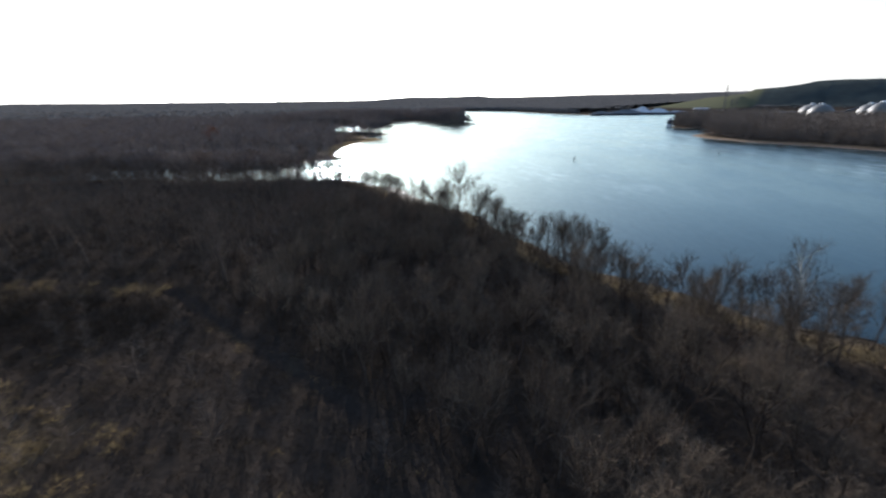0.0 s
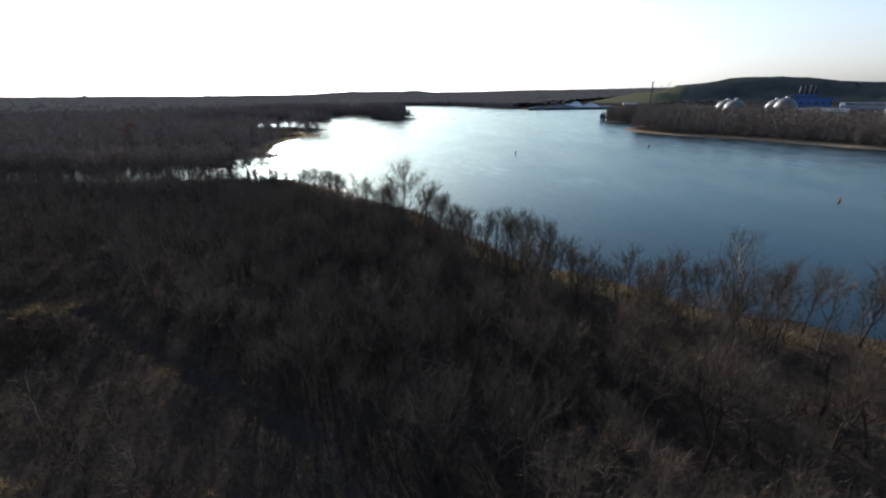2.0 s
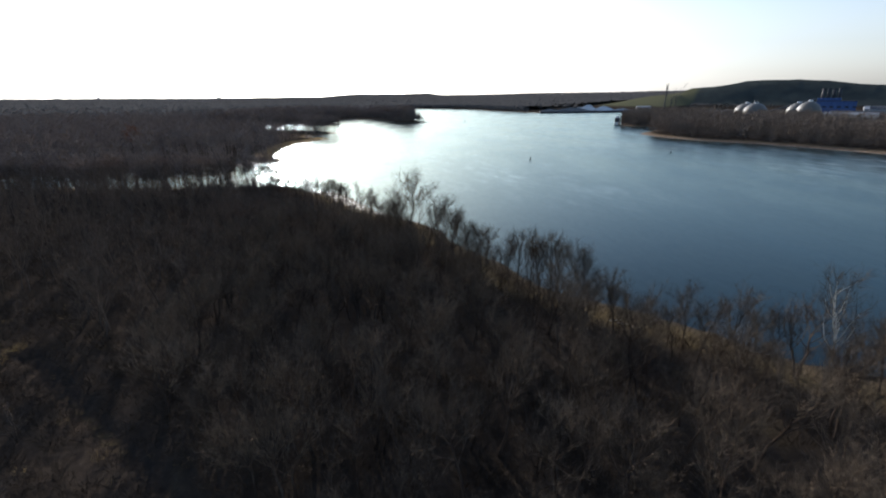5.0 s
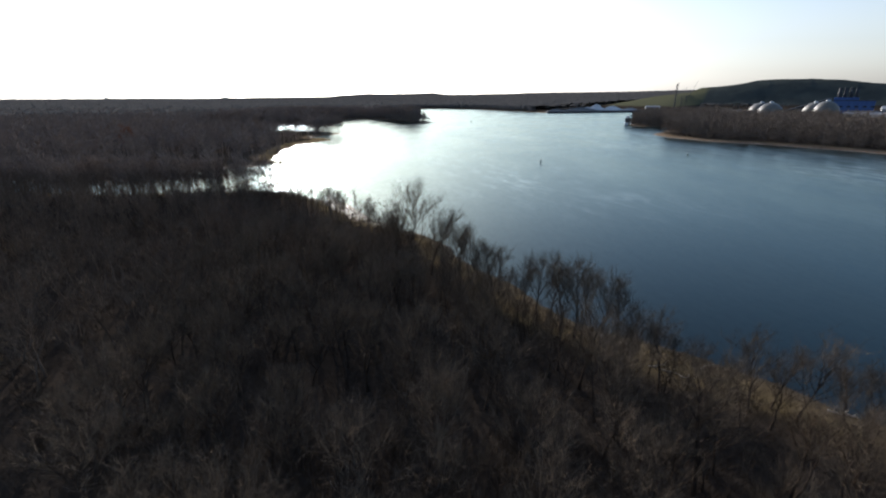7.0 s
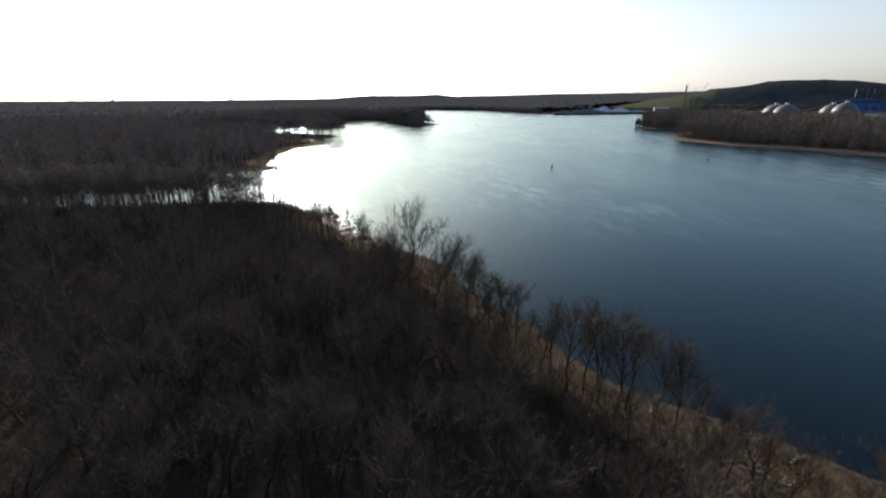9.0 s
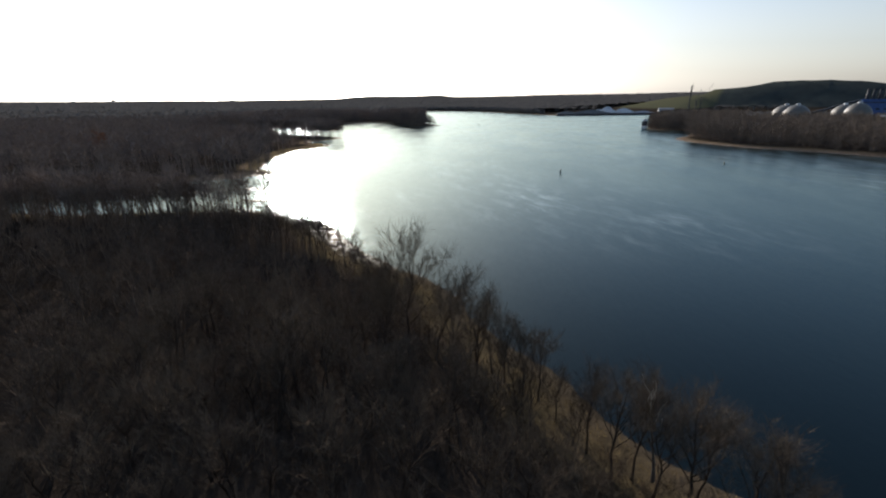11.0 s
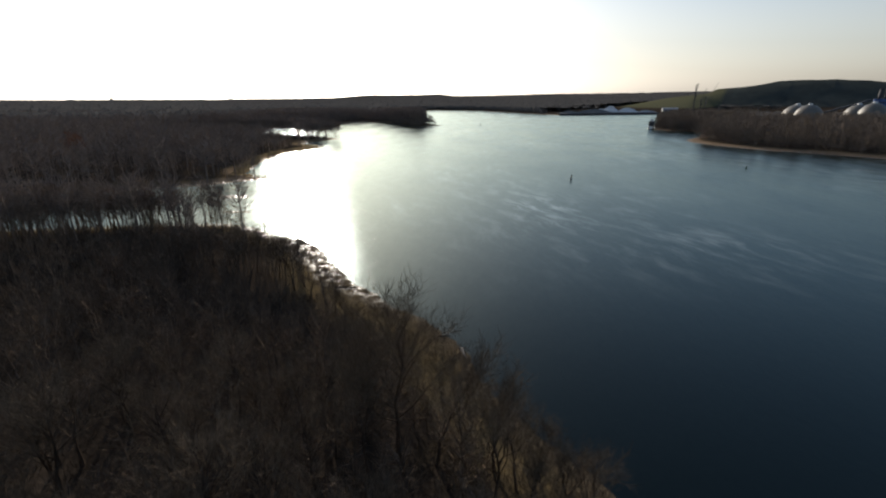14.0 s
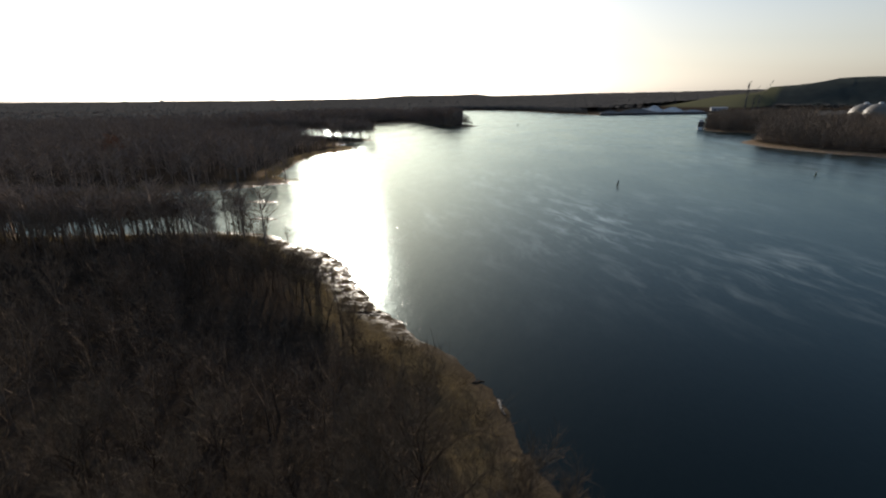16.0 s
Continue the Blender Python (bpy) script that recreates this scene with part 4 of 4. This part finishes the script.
plant_house = thing("blue_plant", pose(640, 868, 4, 0, 0, -36.5), "blue-clad plant building with four dark stacks", "factory")
part("wall", add_box(bmesh.new(), 0, 0, 13, 54, 34, 26, bevel=0.3), BLUE, plant_house)
part("roof", add_box(bmesh.new(), 0, 0, 26.6, 55, 35, 1.2, bevel=0.2), DARK, plant_house, "dark flat roof")
part("penthouse", add_box(bmesh.new(), -10, 0, 29, 32, 20, 5, bevel=0.2), BLUE, plant_house)
for i in range(4):
    s = part("stack", add_tube(bmesh.new(), (-20 + 7.4 * i, 0, 26), (-20 + 7.4 * i, 0, 46), 2.5, 2.2, 16), DARK, plant_house, "dark steel stack", True)
    part("rim", add_tube(bmesh.new(), (-20 + 7.4 * i, 0, 45.4), (-20 + 7.4 * i, 0, 46.6), 2.6, 2.6, 16), DARK, s)
for i in range(6):
    part("window", add_box(bmesh.new(), -25 + 10 * i, -17.1, 17, 5, 0.4, 2.2), GLASS_DARK, plant_house)


def shed(x, y, sx, sy, h, rot, mat, roof_mat, label):
    t = thing("shed", pose(x, y, 4, 0, 0, rot), label, "shed", "sheds of the works")
    part("wall", add_box(bmesh.new(), 0, 0, h / 2, sx, sy, h, bevel=0.1), mat, t)
    bm = bmesh.new()
    e, q = 0.6, h + sy * 0.16
    vs = [bm.verts.new(p) for p in ((-sx / 2 - e, -sy / 2 - e, h), (sx / 2 + e, -sy / 2 - e, h), (sx / 2 + e, sy / 2 + e, h), (-sx / 2 - e, sy / 2 + e, h), (-sx / 2 - e, 0, q), (sx / 2 + e, 0, q))]
    for k in ((0, 1, 5, 4), (2, 3, 4, 5), (0, 4, 3), (1, 2, 5), (0, 3, 2, 1)):
        bm.faces.new([vs[i] for i in k])
    part("roof", bm, roof_mat, t)
    for i in range(3):
        part("door", add_box(bmesh.new(), sx * (i - 1) * 0.28, -sy / 2 - 0.1, h * 0.3, sx * 0.12, 0.3, h * 0.6), DARK, t)
    return t


shed(700, 830, 50, 24, 14, -38, GREY, DARK, "grey works shed beside the blue plant")
shed(452, 594, 48, 16, 14, -35, WHITE, GREY, "pale-walled shed with a grey roof among the trees")
shed(640, 690, 40, 20, 9, -30, GREY, GREY, "small pale-roofed works shed")
shed(590, 760, 60, 22, 10, -36, DARK, DARK, "dark works shed between the domes")
shed(760, 900, 70, 30, 12, -36, GREY, GREY, "long grey works shed")
shed(505, 1372, 36, 16, 8, -8, GREY, GREY, "small pale grey shed on the quay")


def bulk_heap(x, y, rx, ry, top, mat, label, seed):
    """A loose heap of bulk material with a ragged crest."""
    t = thing("bulk_heap", pose(x, y, 3), label, "heap", "heaps on the quay")
    bm, n, m, g = bmesh.new(), 40, 10, random.Random(seed)
    rings = []
    for j in range(m):
        q = j / (m - 1)
        rings.append([bm.verts.new((math.cos(6.2832 * i / n) * rx * (1 - 0.8 * q) * g.uniform(0.9, 1.1), math.sin(6.2832 * i / n) * ry * (1 - q * 0.95), top * q ** 0.9 * g.uniform(0.78, 1.08))) for i in range(n)])
    for a, b in zip(rings, rings[1:]):
        for i in range(n):
            bm.faces.new((a[i], a[(i + 1) % n], b[(i + 1) % n], b[i]))
    bm.faces.new(rings[-1])
    part("body", bm, mat, t)
    return t


bulk_heap(300, 1330, 52, 18, 9, GRIT, "low grey heap of bulk material on the quay", 3)
bulk_heap(232, 1296, 30, 13, 6, GRIT, "low grey heap of bulk material on the quay", 5)
for x, y, rx, ry, top, seed in ((326, 1362, 20, 12, 9, 8), (356, 1384, 26, 16, 15, 21), (398, 1378, 30, 14, 11, 33)):
    bulk_heap(x, y, rx, ry, top, SALT, "bright white ragged heap of bulk material on the quay", seed)
bulk_heap(446, 1376, 30, 12, 5, GREY, "small pale grey heap of bulk material on the quay", 12)

conv = thing("conveyor", pose(0, 0, 0), "long sloping conveyor gallery up to the blue plant", "conveyor")
a, b = Vector((520, 860, 12)), Vector((612, 880, 34))
rot = (b - a).to_track_quat("X", "Z").to_matrix().to_4x4()
c = (a + b) / 2
part("gallery", add_box(bmesh.new(), c.x, c.y, c.z, (b - a).length, 2.4, 2.4, rot), DARK, conv)
for i in range(5):
    p = a.lerp(b, (i + 0.5) / 5)
    part("trestle", add_tube(bmesh.new(), (p.x, p.y, 3.5), (p.x, p.y, p.z - 1.2), 0.7, 0.5, 6), DARK, conv)


def crane(x, y, top, jib, turn, label):
    t = thing("crane", pose(x, y, 3.5, 0, 0, turn), label, "crane", "cranes by the quay")
    part("base", add_box(bmesh.new(), 0, 0, 2.5, 7, 7, 5, bevel=0.4), DARK, t)
    bm = bmesh.new()
    h = top - 3.5
    mast = h * (0.95 if jib < 6 else 0.55)
    for sx in (-1, 1):
        for sy in (-1, 1):
            add_tube(bm, (sx * 1.3, sy * 1.3, 4), (sx * 0.8, sy * 0.8, mast), 0.35, 0.28, 5)
    for i in range(10):
        z0, z1, s = 4 + (mast - 4) * i / 10, 4 + (mast - 4) * (i + 1) / 10, 1 if i % 2 else -1
        for q in (-1, 1):
            add_tube(bm, (-1.2 * s, 1.1 * q, z0), (1.2 * s, 1.1 * q, z1), 0.2, 0.2, 4)
            add_tube(bm, (1.1 * q, -1.2 * s, z0), (1.1 * q, 1.2 * s, z1), 0.2, 0.2, 4)
    part("mast", bm, DARK, t)
    part("cab", add_box(bmesh.new(), 1.8, 0, mast * 0.6, 3.2, 3, 3, bevel=0.2), DARK, t)
    bm = bmesh.new()
    for q in (-0.8, 0.8):
        add_tube(bm, (0, q, mast * 0.62), (jib, q * 0.3, h), 0.4, 0.3, 5)
    for i in range(9):
        f = (i + 0.5) / 9
        add_tube(bm, (jib * f, -0.8, mast * 0.62 + (h - mast * 0.62) * f), (jib * (f + 0.05), 0.8, mast * 0.62 + (h - mast * 0.62) * (f + 0.05)), 0.15, 0.15, 4)
    part("jib", bm, DARK, t)
    part("stay", add_tube(bmesh.new(), (-2, 0, mast), (jib, 0, h), 0.15, 0.15, 5), DARK, t)
    return t


crane(532, 1300, 72, 4, 0, "tall dark lattice crane with an upright boom by the quay")
crane(557, 1296, 73, 22, -25, "dark lattice crane with a raised slanting jib")
crane(547, 1298, 62, 8, -25, "dark lattice crane with a steep jib")

qa, qb = Vector((197, 1238, 0)), Vector((452, 1302, 0))
rotq = (qb - qa).to_track_quat("X", "Z").to_matrix().to_4x4()
qc = (qa + qb) / 2
bm = add_box(bmesh.new(), qc.x, qc.y - 3, 1.5, (qb - qa).length, 6, 6, rotq, 0.3)
me = bpy.data.meshes.new("quay_wall")
bm.to_mesh(me)
bm.free()
me.materials.append(DARK)
tagged(new("quay_wall", me), "dark sheet-pile quay wall along the far shore", "quay", kind="structure")

boat = thing("moored_boat", pose(232, 738, 0, 0, 0, 66), "small dark and white boat moored at the point", "boat")
bm = bmesh.new()
sec = [(-15, 3.0, 3.6), (-7, 4.2, 3.4), (3, 4.2, 3.5), (10, 2.8, 4.4), (15, 0.2, 5.4)]
rows = [[bm.verts.new(p) for p in ((x, -w, h), (x, -w * 0.7, -0.4), (x, w * 0.7, -0.4), (x, w, h))] for x, w, h in sec]
for a, b in zip(rows, rows[1:]):
    for i in range(3):
        bm.faces.new((a[i], a[i + 1], b[i + 1], b[i]))
    bm.faces.new((a[3], a[0], b[0], b[3]))
bm.faces.new(rows[0])
part("hull", bm, WHITE, boat)
part("cabin", add_box(bmesh.new(), -3, 0, 6.4, 14, 6.0, 6.0, bevel=0.4), DARK, boat, "dark cabin")
part("wheelhouse", add_box(bmesh.new(), -1, 0, 10.6, 6, 4.6, 2.8, bevel=0.3), WHITE, boat, "white wheelhouse")
for k in range(4):
    part("window", add_box(bmesh.new(), -8 + 3.4 * k, -3.02, 7.0, 1.6, 0.2, 1.2), GLASS_DARK, boat)
part("mast", add_tube(bmesh.new(), (-1, 0, 11.8), (-1, 0, 18), 0.2, 0.08, 6), DARK, boat)

bridge = thing("arch_bridge", pose(-1678, 3731, 30, 0, 0, 24), "pale steel arch bridge on the horizon", "bridge")
part("deck", add_box(bmesh.new(), 0, 0, 30, 260, 12, 3), GREY, bridge)
for s in (-5, 5):
    bm = bmesh.new()
    pts = [(-50 + 100 * i / 12, s, 30 + 24 * (1 - (1 - i / 6) ** 2)) for i in range(13)]
    for p, q in zip(pts, pts[1:]):
        add_tube(bm, p, q, 1.6, 1.6, 6)
    part("arch", bm, GREY, bridge)
for x in (-130, -50, 50, 130):
    part("pier", add_box(bmesh.new(), x, 0, 14, 5, 10, 30), GREY, bridge)


def tower_block(x, y, w, top, label):
    z = float(height(np.array([[x, y]]))[0])
    t = thing("tower_block", pose(x, y, z, 0, 0, math.degrees(math.atan2(-x, y))), label, "building", "buildings on the horizon")
    part("wall", add_box(bmesh.new(), 0, 0, (top - z) / 2, w, w * 0.6, top - z), GREY, t)
    part("roof", add_box(bmesh.new(), 0, 0, top - z + 1.2, w * 0.5, w * 0.35, 2.4), DARK, t)


tower_block(-2878, 3715, 24, 54, "square grey tower block on the skyline")
tower_block(-3080, 3560, 30, 46, "low grey block on the skyline")
tower_block(-2000, 3900, 40, 50, "low grey block on the skyline")


# ---- on the water and the bank ----
def buoy(x, y, h, mat, label, lean=4):
    t = thing("buoy", pose(x, y, 0, lean, lean * 0.6, 20), label, "buoy", "channel buoys")
    part("float", add_tube(bmesh.new(), (0, 0, -0.5), (0, 0, h * 0.3), 0.42, 0.4, 14), mat, t, "", True)
    part("body", add_tube(bmesh.new(), (0, 0, h * 0.3), (0, 0, h * 0.9), 0.3, 0.24, 12), mat, t, "", True)
    part("lantern", add_tube(bmesh.new(), (0, 0, h * 0.9), (0, 0, h), 0.18, 0.12, 8), GREY, t)
    part("ring", add_tube(bmesh.new(), (0, 0, h * 0.28), (0, 0, h * 0.32), 0.46, 0.46, 14), DARK, t)


buoy(44.7, 326.4, 2.7, DARK, "dark can buoy leaning in the stream", 7)
buoy(147.4, 179.1, 1.7, BUOY_RED, "weathered dark red can buoy in the river")
buoy(151.2, 364.5, 2.2, BUOY_GREEN, "dark green can buoy in the river")
buoy(4.8, 817.6, 3.4, DARK, "dark channel buoy off the wooded point")


def log(x, y, length, r, turn, label, stubs=3, mat=None, dz=0.0):
    g = random.Random(int(x * 7 + y))
    z = max(float(height(np.array([[x, y]]))[0]), -0.1) + dz
    t = thing("driftwood_log", pose(x, y, z + r * 0.7, 0, g.uniform(-3, 3), turn), label, "log", "logs on the bank")
    pts = [(length * (i / 6 - 0.5), 0.12 * length * 0.3 * math.sin(i * 1.3 + x), 0.05 * math.sin(i * 2.1)) for i in range(7)]
    v, f = tube_arrays(pts, [r * (1.25 - 0.12 * i) for i in range(7)], 8)
    ob = new("stem", mesh_of("stem", v, f, [mat or DRIFTWOOD], smooth=True))
    ob.parent = t
    for i in range(stubs):
        q = pts[1 + i * 2 % 6]
        part("stub", add_tube(bmesh.new(), q, (q[0] + g.uniform(0.2, 0.9), q[1] + g.uniform(-1, 1), q[2] + g.uniform(0.3, 1.0)), r * 0.4, r * 0.12, 6), mat or DRIFTWOOD, t)


for x, y, l, r, a in ((28.7, 95.4, 3.2, 0.15, -32), (30.4, 94.0, 1.8, 0.12, -20), (27.4, 97.2, 2.8, 0.15, 15), (-6.2, 155.4, 3.0, 0.2, -72), (35, 98.5, 2.6, 0.15, 30),
                      (47.5, 88.5, 3.2, 0.2, -20), (22.0, 106.5, 2.4, 0.14, 60)):
    log(x, y, l, r, a, "bleached grey driftwood log on the grassy bank")
for x, y, l, r, a in ((-33.0, 180.5, 6.5, 0.22, 8), (-9.6, 161.2, 1.8, 0.16, 20), (-41, 190, 4.0, 0.15, 40), (-52, 212, 4, 0.16, -20), (58.5, 82.0, 11.0, 0.24, -12)):
    log(x, y, l, r, a, "dark waterlogged log lying at the waterline", 2, BARK)
